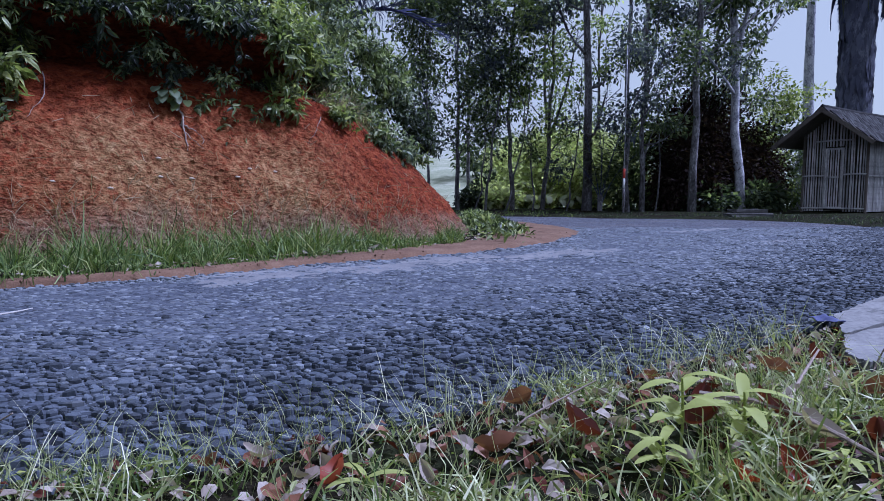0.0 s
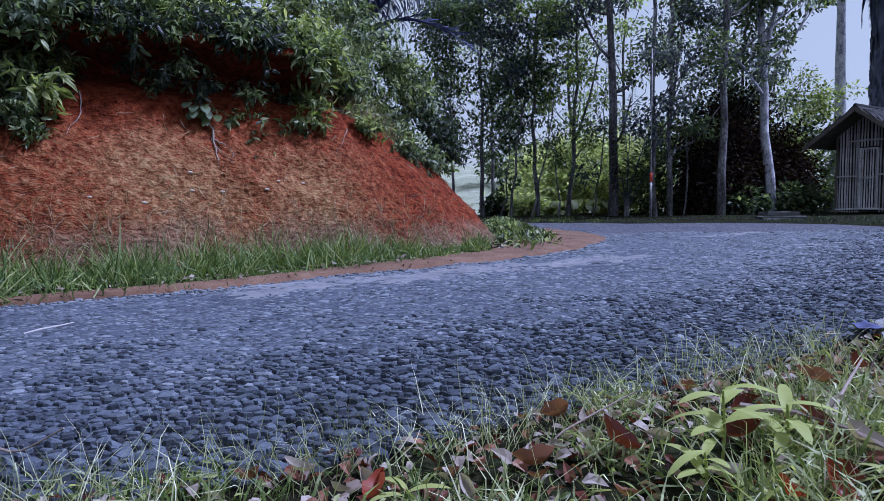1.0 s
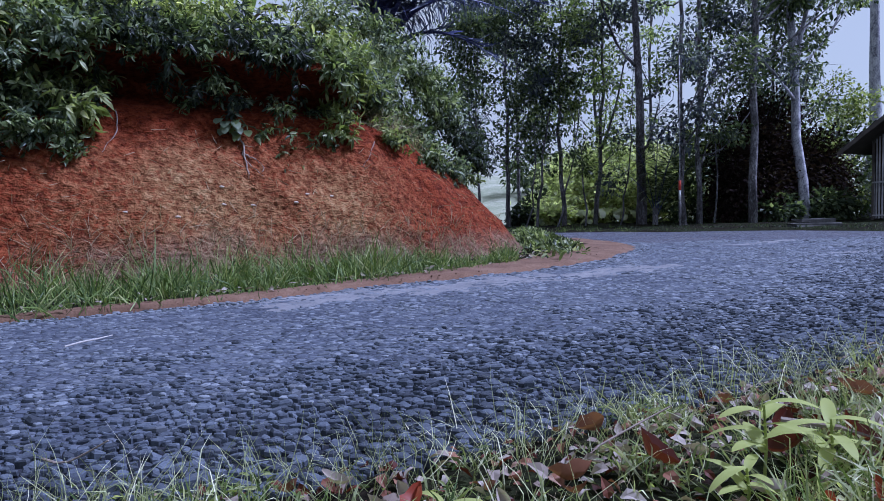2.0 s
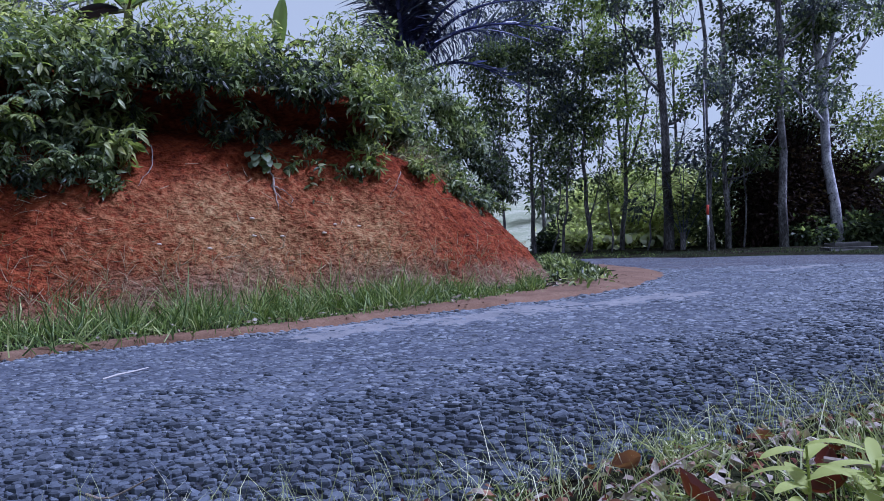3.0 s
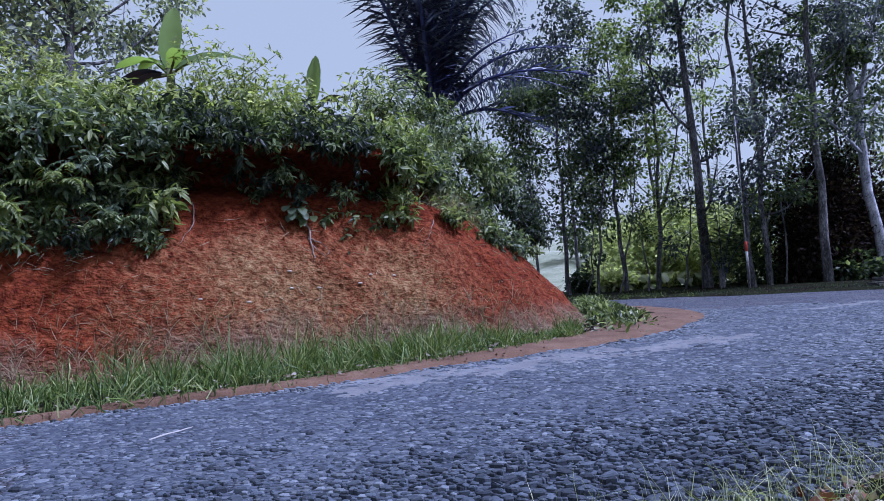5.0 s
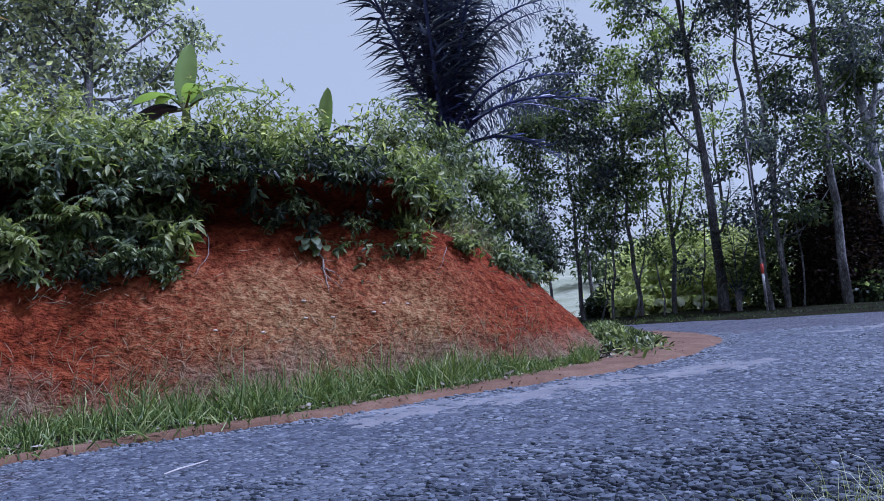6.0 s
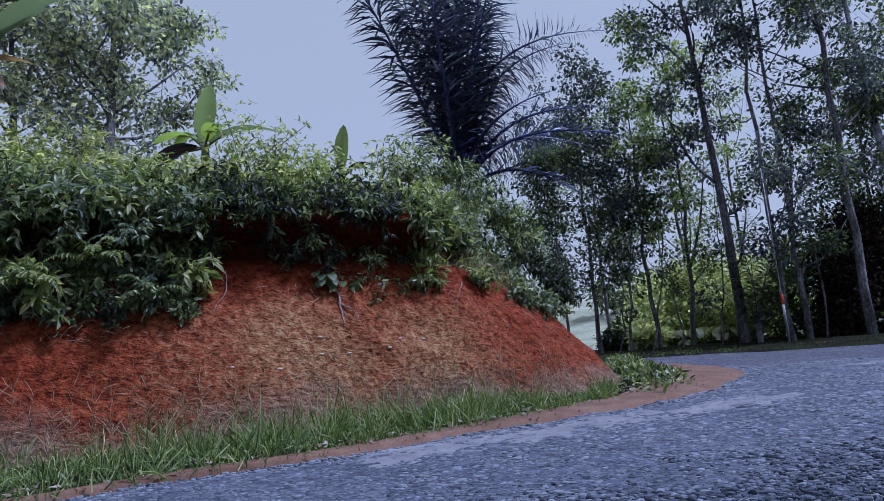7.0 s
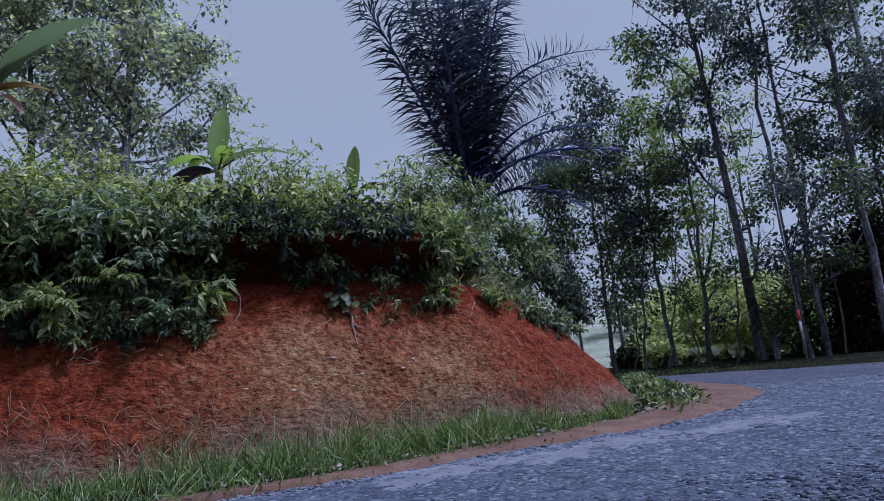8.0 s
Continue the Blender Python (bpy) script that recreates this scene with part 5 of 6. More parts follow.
        box(bm, (.22, .15, .026), (0, 0, 0), None, .004)
        tile = bpy.data.meshes.new("tile")
        bm.to_mesh(tile)
        bm.free()
        tile.materials.append(M_TILE)
        courses, across = 8, int(long / .16)
        for a in range(courses):
            for b in range(across):
                t = part("tile", tile, None, deck)
                u = (a + .5) / courses - .5
                t.matrix_basis = Matrix.Translation(mid) @ turn @ Matrix.Translation((sgn * (u * (slope + .06)), (b + .5 + .5 * (a % 2) - .25) * long / across - long / 2, .04 + rng.uniform(0, .008))) @ Matrix.Rotation(sgn * .17 + rng.normal() * .03, 4, "Y") @ Matrix.Rotation(rng.normal() * .03, 4, "X") @ Matrix.Rotation(rng.normal() * .03, 4, "Z")
    bm = bmesh.new()
    tube(bm, [(W / 2, -OUT, PEAK + .03), (W / 2, L / 2, PEAK + .015), (W / 2, L + .4, PEAK + .03)], [.06] * 3, 8)
    part("ridge_cap", bm, M_TILE, ob)
    return ob


hut()

# concrete slabs by the verge
for k, (x, y, z, sx, sy) in enumerate([(6.9, 14.0, .05, .95, .45), (7.05, 14.35, .13, .75, .4), (12.0, 15.2, .04, 1.0, .4)]):
    bm = bmesh.new()
    box(bm, (sx, sy, .08), (0, 0, 0), Matrix.Rotation(.1 * k, 4, "Z"), .012)
    for v_ in bm.verts:
        v_.co += Vector(rng.normal(size=3) * .012)
    tagged(part("concrete_slab", bm, M_CONCRETE), "rough grey concrete slab lying at the verge", "slab", "slabs at the verge").location = (x, y, z)


def marker_pole(at, lean=(0, 0)):
    """A thin pale pole with a red and a white painted band."""
    ob = thing("marker_pole", "thin pole with red and white painted bands", "pole", at=at)
    H = 4.4
    for name, z0, z1, r, m in [("shaft", -.1, .68, .034, M_BARK), ("white_band", .68, .95, .032, M_WHITE), ("red_band", .95, 1.2, .036, M_RED), ("upper_shaft", 1.2, H, .014, M_BARK_PALE)]:
        bm = bmesh.new()
        tube(bm, [(0, 0, z0), (0, 0, (z0 + z1) / 2), (0, 0, z1)], [r, r * .97, r * .95], 8)
        part(name, bm, m, ob, smooth=True)


marker_pole((4.84, 16.6, 0))

# things lying about
bm = bmesh.new()
tube(bm, [(-.035, -.11, .016), (-.012, -.04, .02), (.01, .03, .018), (.035, .10, .02)], [.0035, .004, .0035, .002], 6)
tagged(part("stick", bm, M_STICK), "pale bare stick lying on the road", "stick").location = (-1.735, 2.44, .006)

# ---------------------------------------------------------------- grass and small growth
def blades(n, at, high, mat, name, label, lean=.5, thick=1.0, bent=.35):
    """Grass of single blades as one mesh of stuff."""
    along = UP + rng.normal(size=(n, 3)) * np.array([lean, lean, .1])
    face = rng.normal(size=(n, 3)) * np.array([1, 1, .1])
    s = high * rng.uniform(.45, 1.2, n)
    sc = np.stack([np.full(n, .28) * thick * rng.uniform(.6, 1.3, n), s, s], 1)
    k = int(n * (1 - bent))
    a = scatter(name, BLADE, at[:k], along[:k], face[:k], sc[:k])
    ob = part(name, a, mat)
    tagged(ob, label, "grass", kind="stuff")
    b = scatter(name, BLADE_BENT, at[k:], along[k:], face[k:], sc[k:])
    ob = part(name, b, mat)
    tagged(ob, label, "grass", kind="stuff")


# strip along the foot of the bank
n = 31000
i = rng.integers(0, 120, n)
u = rng.beta(1.3, 1.6, n) * 1.1 - .1
foot = np.array([BANK[bank_near(p[0] - .45)][:2] if p[0] < 0 else p - np.array([.3, 0]) for p in SH_IN[:120]])
p = SH_IN[i] * (1 - u[:, None]) + (foot[i] + np.array([-.05, .12])) * u[:, None] + rng.normal(size=(n, 2)) * .05
keep = (p[:, 0] > -7) & (p[:, 0] < .2)
p = p[keep]
tall = np.interp(p[:, 0], [-4, -2.5, -1.8, 0, .5], [.27, .24, .30, .15, .10]) * (0.62 + 1.35 * np.array([grain(x, y, 0, 2.6) for x, y in p]))
blades(len(p), np.c_[p, np.full(len(p), .01)], np.maximum(tall, .06), M_GRASS, "roadside_grass", "lush green grass along the foot of the bank", .5, .58)
# greyer dry stalks on the lower slope
n = 2600
at = np.array([bank_point(bank_near(x), k) for x, k in zip(rng.uniform(-6.5, -.1, n), rng.uniform(1.2, 4.2, n) * rng.uniform(.5, 1, n) + .3)])
blades(n, at, np.full(n, .18), M_DRY, "dry_stalks", "dry grey stalks on the lower slope of the bank", .6, .35)
# green patch by the bend
n = 9000
p = np.array([.66, 9.5]) + rng.normal(size=(n, 2)) * np.array([.15, 1.1])
p[:, 0] += .1 * np.sin((p[:, 1] - 7.5) * 1.2)
q = np.c_[p, .02 + rng.uniform(0, .17, n) * np.exp(-((p[:, 0] - .6) / .3) ** 2)]
tagged(part("weed_patch", leaves("weed_patch", q, rng.normal(size=(n, 3)) * .5 + UP * .5, .09, LEAF_LONG, .2, 1.3), M_LEAF_SHRUB), "patch of low green weeds at the bend", "weeds", kind="stuff")
# far verge
n = 13000
k = rng.integers(int(np.argmax(OUTER[:, 0])) - 30, 235, n)
p = OUTER[k] + rng.normal(size=(n, 2)) * .12 + np.array([.55, .6]) * rng.uniform(0, 6, (n, 1)) * rng.uniform(0, 1, (n, 1))
keep = ~inside_road(p) & (np.array([grain(x, y, 2, 1.6) for x, y in p]) > -.12)
p = p[keep]
# Right of x 3.2 the trees' shade is put into the blade colour.
for q, m, label in ((p[p[:, 0] > 3.2], M_LEAF_SHADE, "short grass on the far verge, coloured dark for tree shade"), (p[p[:, 0] <= 3.2], M_GRASS, "short bright grass on the verge at the bend")):
    blades(len(q), np.c_[q, ground_z(q)], .02 + .09 * np.clip(np.array([.4 + grain(x, y, 4, 1.1) for x, y in q]), .1, 1), m, "verge_grass", label, .5, .9)

# tall pale reeds on the corner of the bank
n = 1500
i = rng.uniform(-1.3, -.55, n)
at = np.array([bank_point(bank_near(x + .7), LIP) * (1 - u) + np.array([-1.6, 8.6, 2.3]) * u for x, u in zip(i, rng.uniform(0, .8, n))]) + rng.normal(size=(n, 3)) * np.array([.12, .12, .02])
blades(n, at, np.full(n, .6), M_GRASS_GREY, "reeds", "tall pale reed-like grass on the corner of the bank", .22, .6, .3)
n = 900
at = np.array([bank_point(bank_near(x), k) for x, k in zip(rng.uniform(-.75, .2, n), rng.uniform(9.5, 13, n))])
blades(n, at, np.full(n, .3), M_DRY, "dry_stalks", "dry grass hanging from the corner of the bank", .9, .3, .7)
at = np.vstack([EDGE_STALKS, np.array([bank_point(bank_near(x), k) for x, k in zip(rng.uniform(-6, -3.5, 240), rng.uniform(6, 7.5, 240))])])
n = len(at)
blades(n, at - UP * .1, np.full(n, .28), M_DRY, "dry_stalks", "dry stalks under the hanging shrubs", 1.2, .3, .7)

# near verge in front of the camera
EDGE = OUTER[: int(np.argmax(OUTER[:, 0]))]
n = 125000
p = np.stack([rng.uniform(-1.5, 3.0, n), rng.uniform(.5, 3.1, n)], 1)
back = np.interp(p[:, 0], EDGE[:, 0], EDGE[:, 1]) - p[:, 1]
tuft = np.array([grain(x, y, 5, 3.5) for x, y in p])
dense = np.clip((back + np.where(p[:, 0] < .1, .36, .26) + .5 * tuft) / .5, 0, 1) * np.where(tuft > .05, 1, .1) * np.where(p[:, 0] > 1.0, .5, 1) * np.where(p[:, 0] < -.15, .7, 1)
keep = (rng.uniform(0, 1, n) < dense) & (np.hypot(p[:, 0], p[:, 1]) > .5) & (abs(p[:, 0]) < .9 * p[:, 1] + .25 + .2 * abs(rng.normal(size=n))) & ((p[:, 0] < 1.16 + .57 * (p[:, 1] - 1.74)) | (p[:, 1] < 1.55 + .2 * (p[:, 0] - 1)))
p, back, tuft = p[keep], back[keep], tuft[keep]
base = np.c_[p, ground_z(p)]
n = len(p)
lot = rng.uniform(0, 1, n)
lot = np.where((p[:, 0] < -.1) & (lot < .27), .44, lot)
for lo, hi, m, h, lean, thick, bent, label in [(0, .36, M_GRASS_GREY, .085, .8, .37, .5, "ragged pale grass at the road edge"), (.36, .52, M_GRASS, .075, .8, .37, .4, "ragged green grass at the road edge"),
                                               (.52, .70, M_DRY, .08, 1.3, .1, .6, "dry straw among the grass at the road edge"), (.70, .715, M_GRASS_GREY, .19, .55, .13, .45, "tall thin grass stalks at the road edge")]:
    q = (lot >= lo) & (lot < hi)
    blades(int(q.sum()), base[q], h * np.clip(.55 + 1.1 * np.clip(back[q], 0, .7) + .5 * tuft[q], .35, 1.5), m, "verge_grass", label, lean, thick, bent)
q = lot > .80
w_ = int(q.sum())
along = rng.normal(size=(w_, 3)) * np.array([1, 1, .35]) + UP * .25
sz = rng.uniform(.012, .034, w_)
tagged(part("creeping_weed", scatter("creeping_weed", LEAF_LONG, base[q] + UP * rng.uniform(.005, .045, w_)[:, None], along, UP + rng.normal(size=(w_, 3)) * .5, np.stack([sz * 1.3, sz, sz], 1)), M_LEAF_LIGHT),
       "small creeping weeds among the grass", "weeds", kind="stuff")

n = 1700
x = rng.uniform(-1.3, 1.2, n)
p = np.stack([x, np.interp(x, EDGE[:, 0], EDGE[:, 1]) + rng.uniform(-.35, .32, n) * rng.uniform(.3, 1, n)], 1)
blades(n, np.c_[p, ground_z(p)], rng.uniform(.07, .2, n), M_GRASS_GREY, "verge_grass", "long thin grass stalks leaning over the road edge", .5, .13, .5)

# seedling with long bright leaves
def seedling(at, high, n, long, label):
    ob = thing("seedling", label, "plant", "seedlings on the verge", at=at)
    bm = bmesh.new()
    tube(bm, [(0, 0, -.01), (.006, .004, high * .5), (0, 0, high * (1 - .5 / n))], [.003, .0028, .002], 6)
    part("stem", bm, M_SEEDLING, ob)
    for k in range(n):
        u = .45 + .55 * k / n
        lf = part("leaf", blade_mesh("leaf", long * rng.uniform(.6, 1.0), long * .2, rng.uniform(.5, 1.1), 0, 10, .22), M_SEEDLING, ob, smooth=True)
        lf.matrix_basis = Matrix.Translation((0, 0, high * u)) @ Matrix.Rotation(k * 2.4 + rng.uniform(-.3, .3), 4, "Z") @ Matrix.Rotation(rng.uniform(.1, .6), 4, "X")
    return ob


seedling((.42, 1.06, .02), .17, 8, .125, "seedling with long bright green leaves")
seedling((.55, 1.1, .02), .13, 8, .12, "seedling with long bright green leaves")
seedling((.36, .98, .02), .09, 7, .09, "seedling with long bright green leaves")
seedling((.66, .98, .02), .06, 6, .07, "seedling with long bright green leaves")
seedling((-.12, .93, .02), .05, 4, .08, "seedling with long bright green leaves")


def fallen(at, long, mat, label, tilt=None):
    """One curled dead leaf."""
    long *= .78
    wide = long * rng.uniform(.36, .55)
    curl = rng.uniform(.7, 1.9)
    v, f = [], []
    for k in range(8):
        u = k / 7
        half = wide * .5 * max(.03, math.sin(math.pi * min(1, u * .97 + .03)) ** .8)
        for s in (-1, -.5, 0, .5, 1):
            v.append((s * half, (u - .5) * long + .12 * half * s, abs(s) ** 1.5 * half * curl + 1.2 * long * (u - .5) ** 2 + rng.normal() * (.05 + .14 * abs(s)) * half))
    for k in range(7):
        for j in range(4):
            f.append((k * 5 + j, k * 5 + j + 1, k * 5 + j + 6, k * 5 + j + 5))
    ob = part("fallen_leaf", mesh_np("fallen_leaf", np.array(v), np.array(f)), mat, smooth=True)
    rot = tilt or (rng.normal() * .5, rng.normal() * .5, rng.uniform(0, 6.28))
    ob.matrix_basis = Matrix.Translation(at) @ Euler(rot).to_matrix().to_4x4()
    return tagged(ob, label, "leaf", "fallen leaves on the verge")


LEAF_LABELS = {"fallen_leaf": "curled brown fallen leaf in the grass", "russet_fallen_leaf": "curled russet fallen leaf in the grass", "bleached_fallen_leaf": "bleached fallen leaf in the grass", "rust_fallen_leaf": "bright rust-red fallen leaf in the grass"}
for x, y, z, long, m in [(.17, 1.27, .06, .10, M_LITTER), (.25, 1.13, .06, .12, M_LITTER_RED), (.53, 1.25, .06, .12, M_LITTER_RED), (.50, 1.16, .06, .11, M_LITTER_RED), (.64, 1.2, .08, .13, M_LITTER_RED), (.66, 1.14, .05, .11, M_LITTER_RED), (.46, .93, .06, .085, M_LITTER_ORANGE),
                         (.55, .95, .06, .11, M_LITTER_ORANGE), (.59, .98, .05, .13, M_LITTER_RED), (.10, 1.05, .05, .11, M_LITTER), (-.16, .93, .06, .08, M_LITTER_ORANGE), (.68, 1.1, .07, .11, M_LITTER_PALE), (.99, 1.36, .06, .11, M_LITTER), (1.0, 1.65, .06, .12, M_LITTER_RED),
                         (.91, 1.4, .06, .11, M_LITTER_PALE), (-.33, 1.07, .03, .08, M_LITTER_PALE), (.74, 1.28, .05, .12, M_LITTER_PALE), (.8, 1.1, .05, .11, M_LITTER_RED), (.36, 1.2, .04, .07, M_LITTER_PALE), (.42, 1.02, .04, .08, M_LITTER_PALE), (-.02, .97, .04, .07, M_LITTER_PALE), (.85, 1.55, .05, .12, M_LITTER)]:
    fallen((x, y, z), long, m, LEAF_LABELS[m.name])
for k in range(80):
    x = rng.uniform(-1.1, 2.0)
    y = np.interp(x, EDGE[:, 0], EDGE[:, 1]) - abs(rng.normal()) * .35 + .03
    if y < .62 or (x > 1.1 and y > 1.5):
        continue
    m = (M_LITTER, M_LITTER_PALE, M_LITTER_RED, M_LITTER)[int(rng.integers(0, 4))]
    if m is M_LITTER_RED and x < .2:
        m = M_LITTER
    elif m is M_LITTER and k % 2:
        m = M_LITTER_PALE
    fallen((x, y, .02 + float(ground_z(np.array([[x, y]]))[0])), rng.uniform(.035, .075), m, LEAF_LABELS[m.name])

# small leaf litter over the soil
n = 7000
p = np.stack([rng.uniform(-1.5, 2.6, n), rng.uniform(.5, 2.9, n)], 1)
back = np.interp(p[:, 0], EDGE[:, 0], EDGE[:, 1]) - p[:, 1]
keep = (back > -.12 + .1 * rng.normal(size=n)) & (abs(p[:, 0]) < .95 * p[:, 1] + .2) & ~((p[:, 1] > 1.6) & (p[:, 0] > 1.2 + .57 * (p[:, 1] - 1.74)))
p = p[keep]
lot = rng.uniform(0, 1, len(p))
for lo, hi, m in [(0, .3, M_LITTER), (.3, .5, M_LITTER_RED), (.5, 1, M_LITTER_PALE)]:
    q = (lot >= lo) & (lot < hi)
    w_ = int(q.sum())
    sz = rng.uniform(.014, .046 if m is M_LITTER_PALE else .04, w_)
    tagged(part("leaf_litter", scatter("leaf_litter", LEAF_LONG, np.c_[p[q], ground_z(p[q]) + rng.uniform(.002, .034, w_)], rng.normal(size=(w_, 3)) * np.array([1, 1, .25]), UP + rng.normal(size=(w_, 3)) * .4, np.stack([sz * 2.6, sz, sz * 2.5], 1)), m),
           "crumbled dead leaves on the verge soil", "leaf litter", kind="stuff")

# coarser grass on the rest of the verge round about
n = 46000
p = np.vstack([np.stack([rng.uniform(-5, 9, 14000), rng.uniform(-5, 8, 14000)], 1), rng.normal(size=(n - 14000, 2)) * np.array([2.3, 1.7])])
keep = ~inside_road(p) & (np.interp(p[:, 0], EDGE[:, 0], EDGE[:, 1]) - p[:, 1] > .05) & ~((abs(p[:, 0]) < .9 * p[:, 1] + .25) & (p[:, 1] < 3.2)) & (np.hypot(p[:, 0], p[:, 1]) > .45) & ((p[:, 1] < 1.4) | (p[:, 0] > 2.5))
p = p[keep]
for q, m in ((p[::2], M_GRASS), (p[1::2], M_GRASS_GREY)):
    blades(len(q), np.c_[q, ground_z(q)], np.full(len(q), .09), m, "verge_grass", "short grass on the verge", .8, .5, .4)

# twigs in the grass
for a, e, r in [((.52, 1.22, .10), (.78, .92, .03), .006), ((.66, 1.16, .03), (.9, 1.45, .13), .005), ((1.0, 1.6, .02), (1.06, 1.62, .14), .003), ((1.15, 1.62, .02), (1.18, 1.6, .13), .003),
                ((.7, 1.5, .03), (.98, 1.42, .04), .006), ((.1, 1.1, .03), (.32, 1.24, .12), .003), ((1.0, 1.35, .03), (1.3, 1.45, .05), .008), ((-1.0, 1.2, .02), (-.75, 1.05, .12), .003)]:
    bm = bmesh.new()
    pts = limb_line(a, e, .02, 6)
    tube(bm, pts, np.linspace(r, r * .5, 6), 6)
    tagged(part("twig", bm, M_ROOT), "dry bare twig lying in the grass", "twig", "twigs on the verge")

# pale slab at the road edge
for corner in ([(1.37, 2.08), (1.22, 1.84), (1.21, 1.74), (1.25, 1.72), (2.00, 1.75), (2.35, 2.10), (1.72, 2.27)],
               [(1.56, 2.43), (1.39, 2.11), (1.71, 2.30), (2.37, 2.13), (2.60, 2.75), (2.10, 2.91), (1.88, 2.72), (1.67, 2.53)]):
    corner = np.array(corner)
    ring = np.vstack([np.linspace(p_, q_, 9, endpoint=False) for p_, q_ in zip(corner, np.roll(corner, -1, 0))])
    ring += rng.normal(size=ring.shape) * .004
    mid_ = ring.mean(0)
    bm = bmesh.new()
    vs = [bm.verts.new((x, y, .028 + .006 * grain(x, y, 0, 3))) for x, y in ring]
    low = [bm.verts.new((*(mid_ + (q - mid_) * 1.012), -.03)) for q in ring]
    bm.faces.new(vs)
    for k in range(len(vs)):
        bm.faces.new((vs[k], low[k], low[(k + 1) % len(vs)], vs[(k + 1) % len(vs)]))
    bmesh.ops.recalc_face_normals(bm, faces=bm.faces)
    tagged(part("concrete_slab", bm, M_SHEET), "cracked pale concrete slab at the road edge", "slab", "broken slabs at the road edge")
bm = bmesh.new()
bmesh.ops.create_grid(bm, x_segments=8, y_segments=8, size=.045)
for q in bm.verts:
    q.co.z = .025 + .02 * noise.noise(q.co * 25)
bmesh.ops.solidify(bm, geom=list(bm.faces), thickness=.003)
tagged(part("plastic_scrap", bm, M_BLUE, smooth=True), "crumpled blue plastic scrap beside the slab", "litter").location = (1.44, 2.29, .012)

# ---------------------------------------------------------------- the road's stones
def chip(sides, flat_):
    """A broken stone: uneven outline, steep sides, a flat tilted top."""
    a = (np.arange(sides) + rng.uniform(-.25, .25, sides)) * math.tau / sides
    r = rng.uniform(.38, .56, sides)
    lean = rng.normal(size=2) * .06
    rings = [[(math.cos(q) * w_ * m_, math.sin(q) * w_ * m_, z_ + g_ * (lean[0] * math.cos(q) + lean[1] * math.sin(q))) for q, w_ in zip(a, r)] for m_, z_, g_ in ((1, -.35, 0), (.93, flat_ * .5, .6), (.64, flat_, 1))]
    tris = []
    for j in (0, sides):
        for k in range(sides):
            p_, q_ = j + k, j + (k + 1) % sides
            tris += [(p_, q_, q_ + sides), (p_, q_ + sides, p_ + sides)]
    return shape(sum(rings, []), tris + [(2 * sides, 2 * sides + k, 2 * sides + k + 1) for k in range(1, sides - 1)])


CHIPS = [chip(6 + k % 2, .19) for k in range(8)]
CHIPS_LOW = [chip(5, .17) for _ in range(5)]
# crumbs of earth and straw on the face of the bank
n = 2500
k_ = rng.uniform(1.0, 12.0, n)
at = np.array([bank_point(rng.uniform(bank_near(-5.5), nose + 8), k) for k in k_])
sz = .011 * np.exp(rng.normal(size=n) * .45)
for j in range(5):
    q = np.arange(n) % 5 == j
    w_ = int(q.sum())
    tagged(part("earth_crumbs", scatter("earth_crumbs", CHIPS_LOW[j], at[q], rng.normal(size=(w_, 3)), FACE + UP * .5 + rng.normal(size=(w_, 3)) * .4, np.stack([sz[q], sz[q], sz[q] * 2], 1)), M_BANK), "loose crumbs of red earth on the bank", "earth", kind="stuff")
n = 520
at = np.array([bank_point(rng.uniform(bank_near(-5.5), nose), k) for k in rng.uniform(1.5, 8.5, n) * rng.uniform(.5, 1, n) + .6])
along = rng.normal(size=(n, 3)) * np.array([1, .7, .6]) + FACE * .25
sz = rng.uniform(.05, .16, n)
tagged(part("straw", scatter("straw", BLADE, at + FACE * .006, along, FACE + rng.normal(size=(n, 3)) * .4, np.stack([np.full(n, .13), sz, sz * .6], 1)), M_DRY), "bits of dry straw lying on the bank", "straw", kind="stuff")
# gravel and dead leaves on the dirt shoulder
n = 260
i = rng.integers(20, 149, n)
u = rng.uniform(0, 1, (n, 1))
p = SH_IN[i] * (1 - u) + SH_OUT[i] * u
sz = .009 * np.exp(rng.normal(size=n) * .5)
tagged(part("gravel", scatter("gravel", CHIPS_LOW[0], np.c_[p, np.full(n, .034)], rng.normal(size=(n, 3)), UP + rng.normal(size=(n, 3)) * .3, np.stack([sz, sz, sz * 2], 1)), M_DIRT), "loose gravel on the dirt shoulder", "gravel", kind="stuff")
n = 420
i = rng.integers(20, 110, n)
p = SH_IN[i] + rng.normal(size=(n, 2)) * .06
sz = rng.uniform(.03, .07, n)
tagged(part("leaf_litter", scatter("leaf_litter", LEAF, np.c_[p, .045 + rng.uniform(0, .02, n)], rng.normal(size=(n, 3)) * np.array([1, 1, .2]), UP + rng.normal(size=(n, 3)) * .4, np.stack([sz, sz, sz], 1)), M_LITTER_PALE), "dead leaves along the grass edge", "leaf litter", kind="stuff")

lots = []
for step, y0, y1 in [(.0265, .8, 3.6), (.036, 3.6, 9.6)]:
    xs, ys = np.meshgrid(np.arange(-6.5, 7.5, step * 1.35), np.arange(y0, y1, step * .85))
    xs[::2] += step * .67
    lots.append(np.stack([xs.ravel(), ys.ravel()], 1) + rng.normal(size=(xs.size, 2)) * step * .22)
p = np.vstack(lots)
p = p[abs(p[:, 0] + .12 * p[:, 1]) < .95 * p[:, 1] + .25]
p = p[inside_road(p)]
n = len(p)
face = UP + rng.normal(size=(n, 3)) * .07
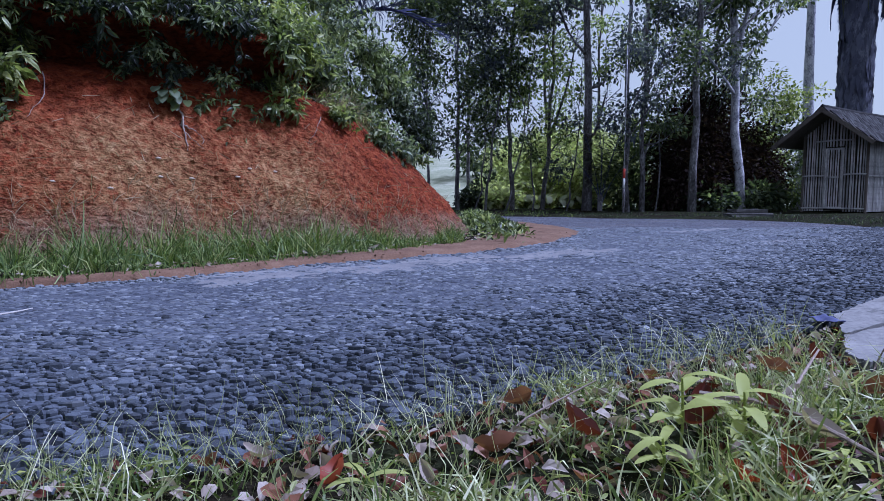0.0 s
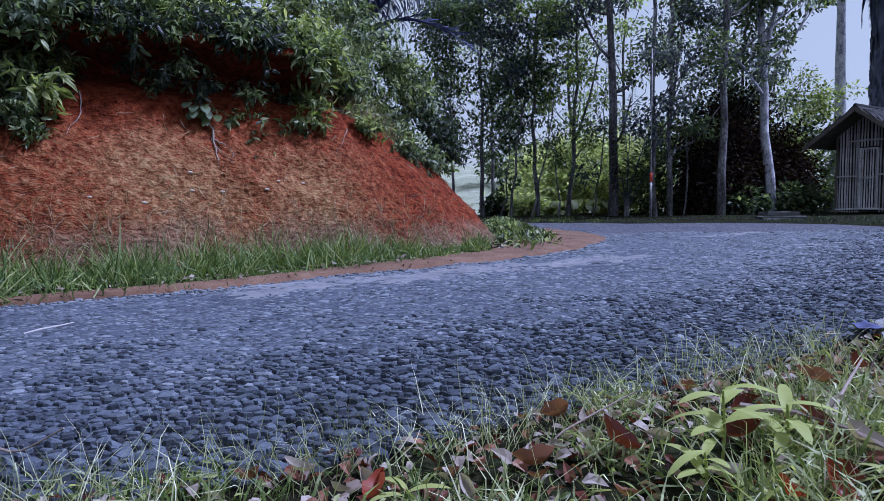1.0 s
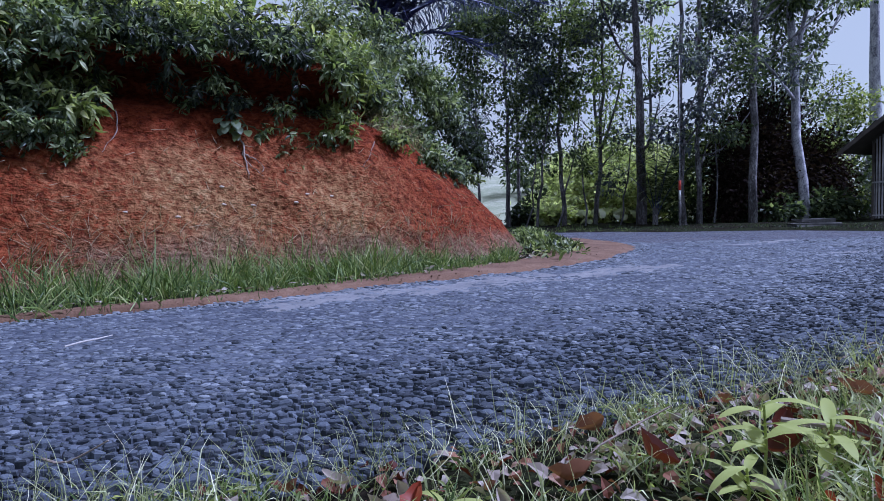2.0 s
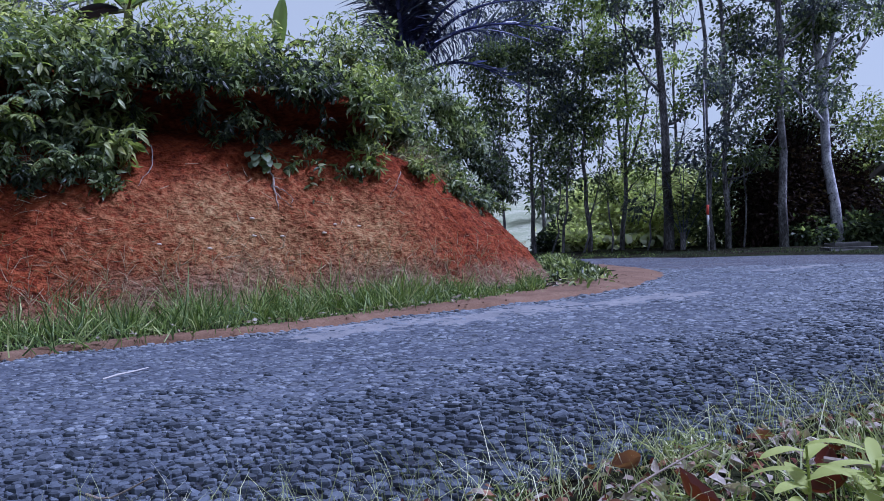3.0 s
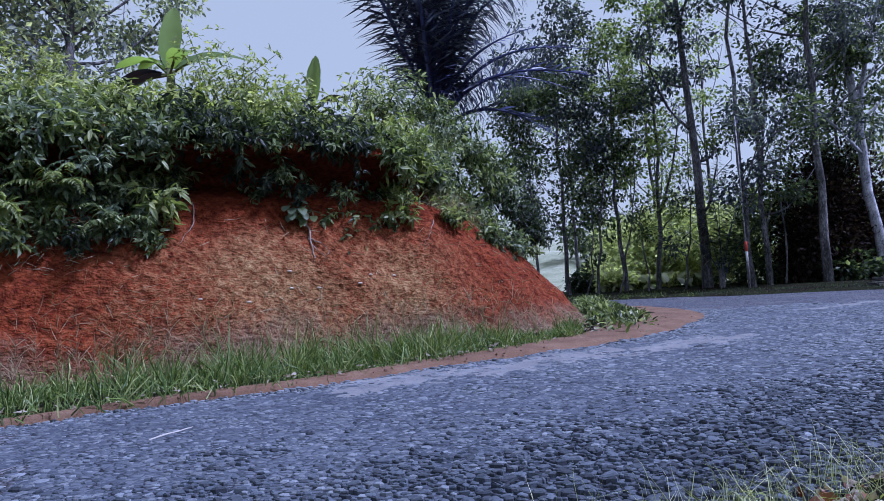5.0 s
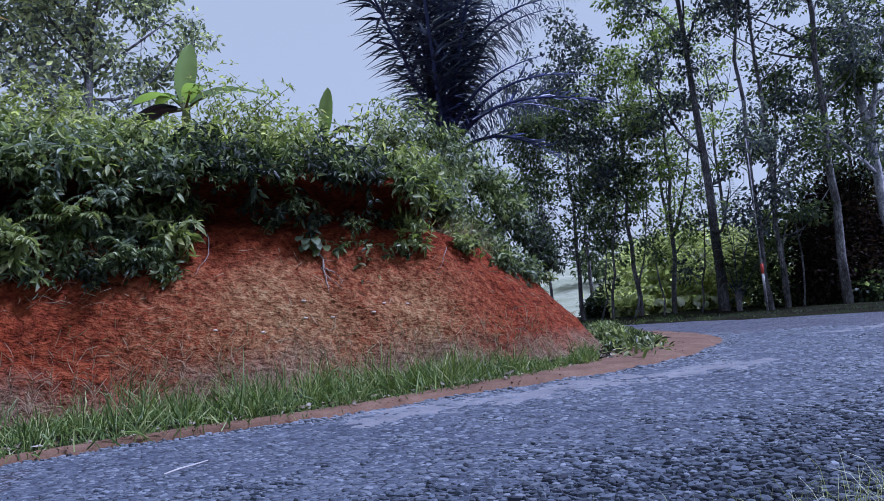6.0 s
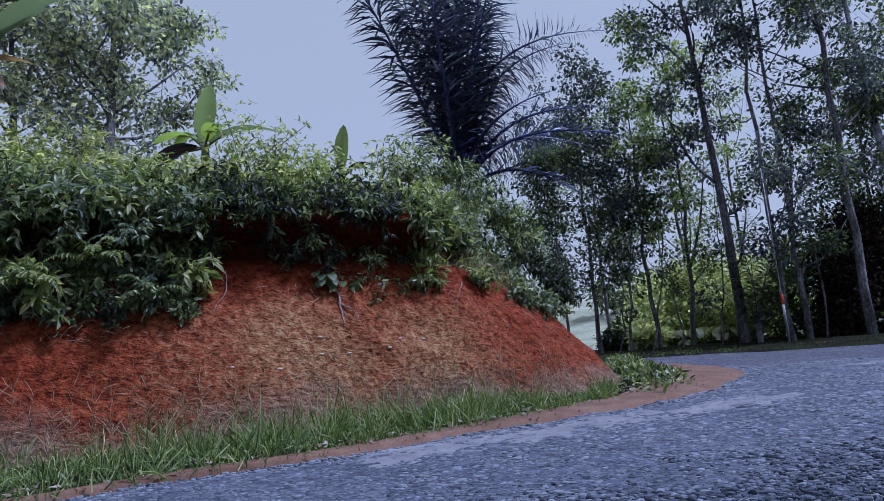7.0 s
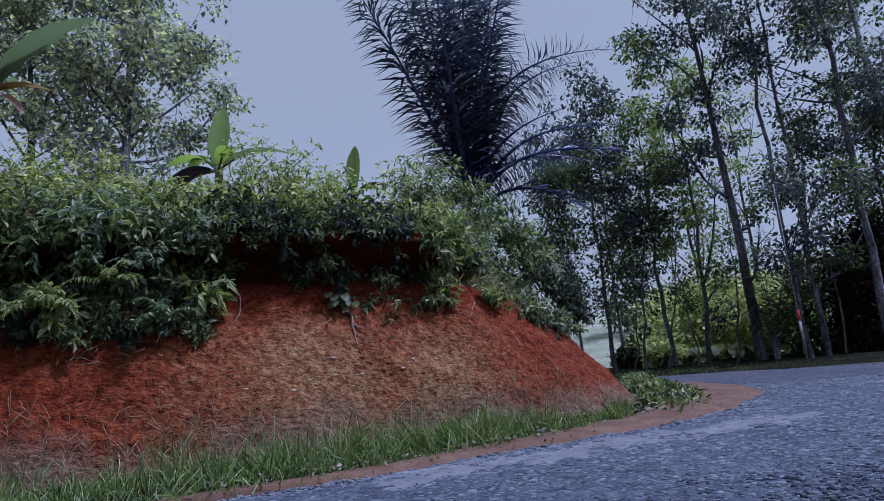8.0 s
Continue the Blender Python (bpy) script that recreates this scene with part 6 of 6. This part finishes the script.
along = np.array([1.0, 0, 0]) + rng.normal(size=(n, 3)) * np.array([0, .3, .02])
s = np.where(p[:, 1] < 3.6, .0275, .037) * np.exp(rng.normal(size=n) * .25)
sc = np.stack([s * rng.uniform(.6, .92, n), s * rng.uniform(1.0, 1.5, n), s * rng.uniform(.7, 1.25, n)], 1)
at = np.c_[p, np.array([0.012 * grain(x, y, 3, 1.2) for x, y in p]) + rng.normal(size=n) * np.interp(p[:, 1], [1, 4], [.0022, .0018]) + .0005 - .0062 * np.clip(off_edge(p, OUTER[::2]) / 1.5 - .2 + .1 * rng.normal(size=n), 0, 1) + .003 * np.clip(1.1 - off_edge(p, OUTER[::2]), 0, 1)]
# sand washed along the inner edge; two pale streaks stand in for sun patches
TRACKS = [curve([(-2.0, 2.98), (-1.65, 3.24), (-1.25, 3.55), (-.45, 4.25), (.1, 4.7), (.9, 5.2), (1.6, 5.75), (2.0, 6.3)], 200), curve([(2.6, 8.0), (3.0, 8.3), (4.7, 9.66)], 20), curve([(3.2, 6.45), (3.9, 6.85), (4.8, 7.35)], 20)]
for line, wide in zip(TRACKS, (.34, .2, .16)):
    v, f = [], []
    tan = unit(np.gradient(line, axis=0))
    for i, ((x, y), (tx, ty)) in enumerate(zip(line, tan)):
        end = .012 * max(0, 1 - min(i, len(line) - 1 - i) / (len(line) * .2))
        for u in np.linspace(-1, 1, 49):
            q = (x - ty * u * wide, y + tx * u * wide)
            v.append((*q, 0.012 * grain(q[0], q[1], 3, 1.2) + .0034 - end - .008 * abs(u) ** 1.3 + .004 * grain(q[0], q[1], 6, 2.6) + .005 * grain(q[0], q[1], 2, 11)))
    for i in range(len(line) - 1):
        for j in range(48):
            f.append((i * 49 + j, (i + 1) * 49 + j, (i + 1) * 49 + j + 1, i * 49 + j + 1))
    tagged(part("sand_sun_streak", mesh_np("sand_sun_streak", np.array(v), np.array(f)[:, ::-1]), M_SAND_SUN, road, "pale sand between the stones, also laid as painted sun patches", smooth=True), kind="stuff")
dusty = rng.uniform(0, 1, n) < np.clip((off_edge(p, OUTER[::2]) - .45) / 1.3 + .12 * np.clip(p[:, 0], 0, 2), 0, .95)
near = (abs(p[:, 0] - .1) < .45) & (p[:, 1] < 2.6)
pick = np.flatnonzero(near)[:300]
rest = np.ones(n, bool)
rest[pick] = False
lot = np.arange(n) % 40
for q, forms, m in [(rest & ~dusty & (p[:, 1] < 3.6), CHIPS, M_STONE), (rest & ~dusty & (p[:, 1] >= 3.6), CHIPS_LOW, M_STONE), (rest & dusty, CHIPS_LOW, M_STONE_DUSTY)]:
    for k, form in enumerate(forms):
        w_ = q & (lot % len(forms) == k)
        tagged(part("road_stones", scatter("road_stones", form, at[w_], along[w_], face[w_], sc[w_]), m, road), kind="stuff")
kinds = [scatter("stone", CHIPS[j % 6], np.zeros((1, 3)), along[k:k + 1], face[k:k + 1], sc[k:k + 1]) for j, k in enumerate(pick[:12])]
for j, k in enumerate(pick):
    part("stone", kinds[j % 12], M_STONE, road).location = at[k]
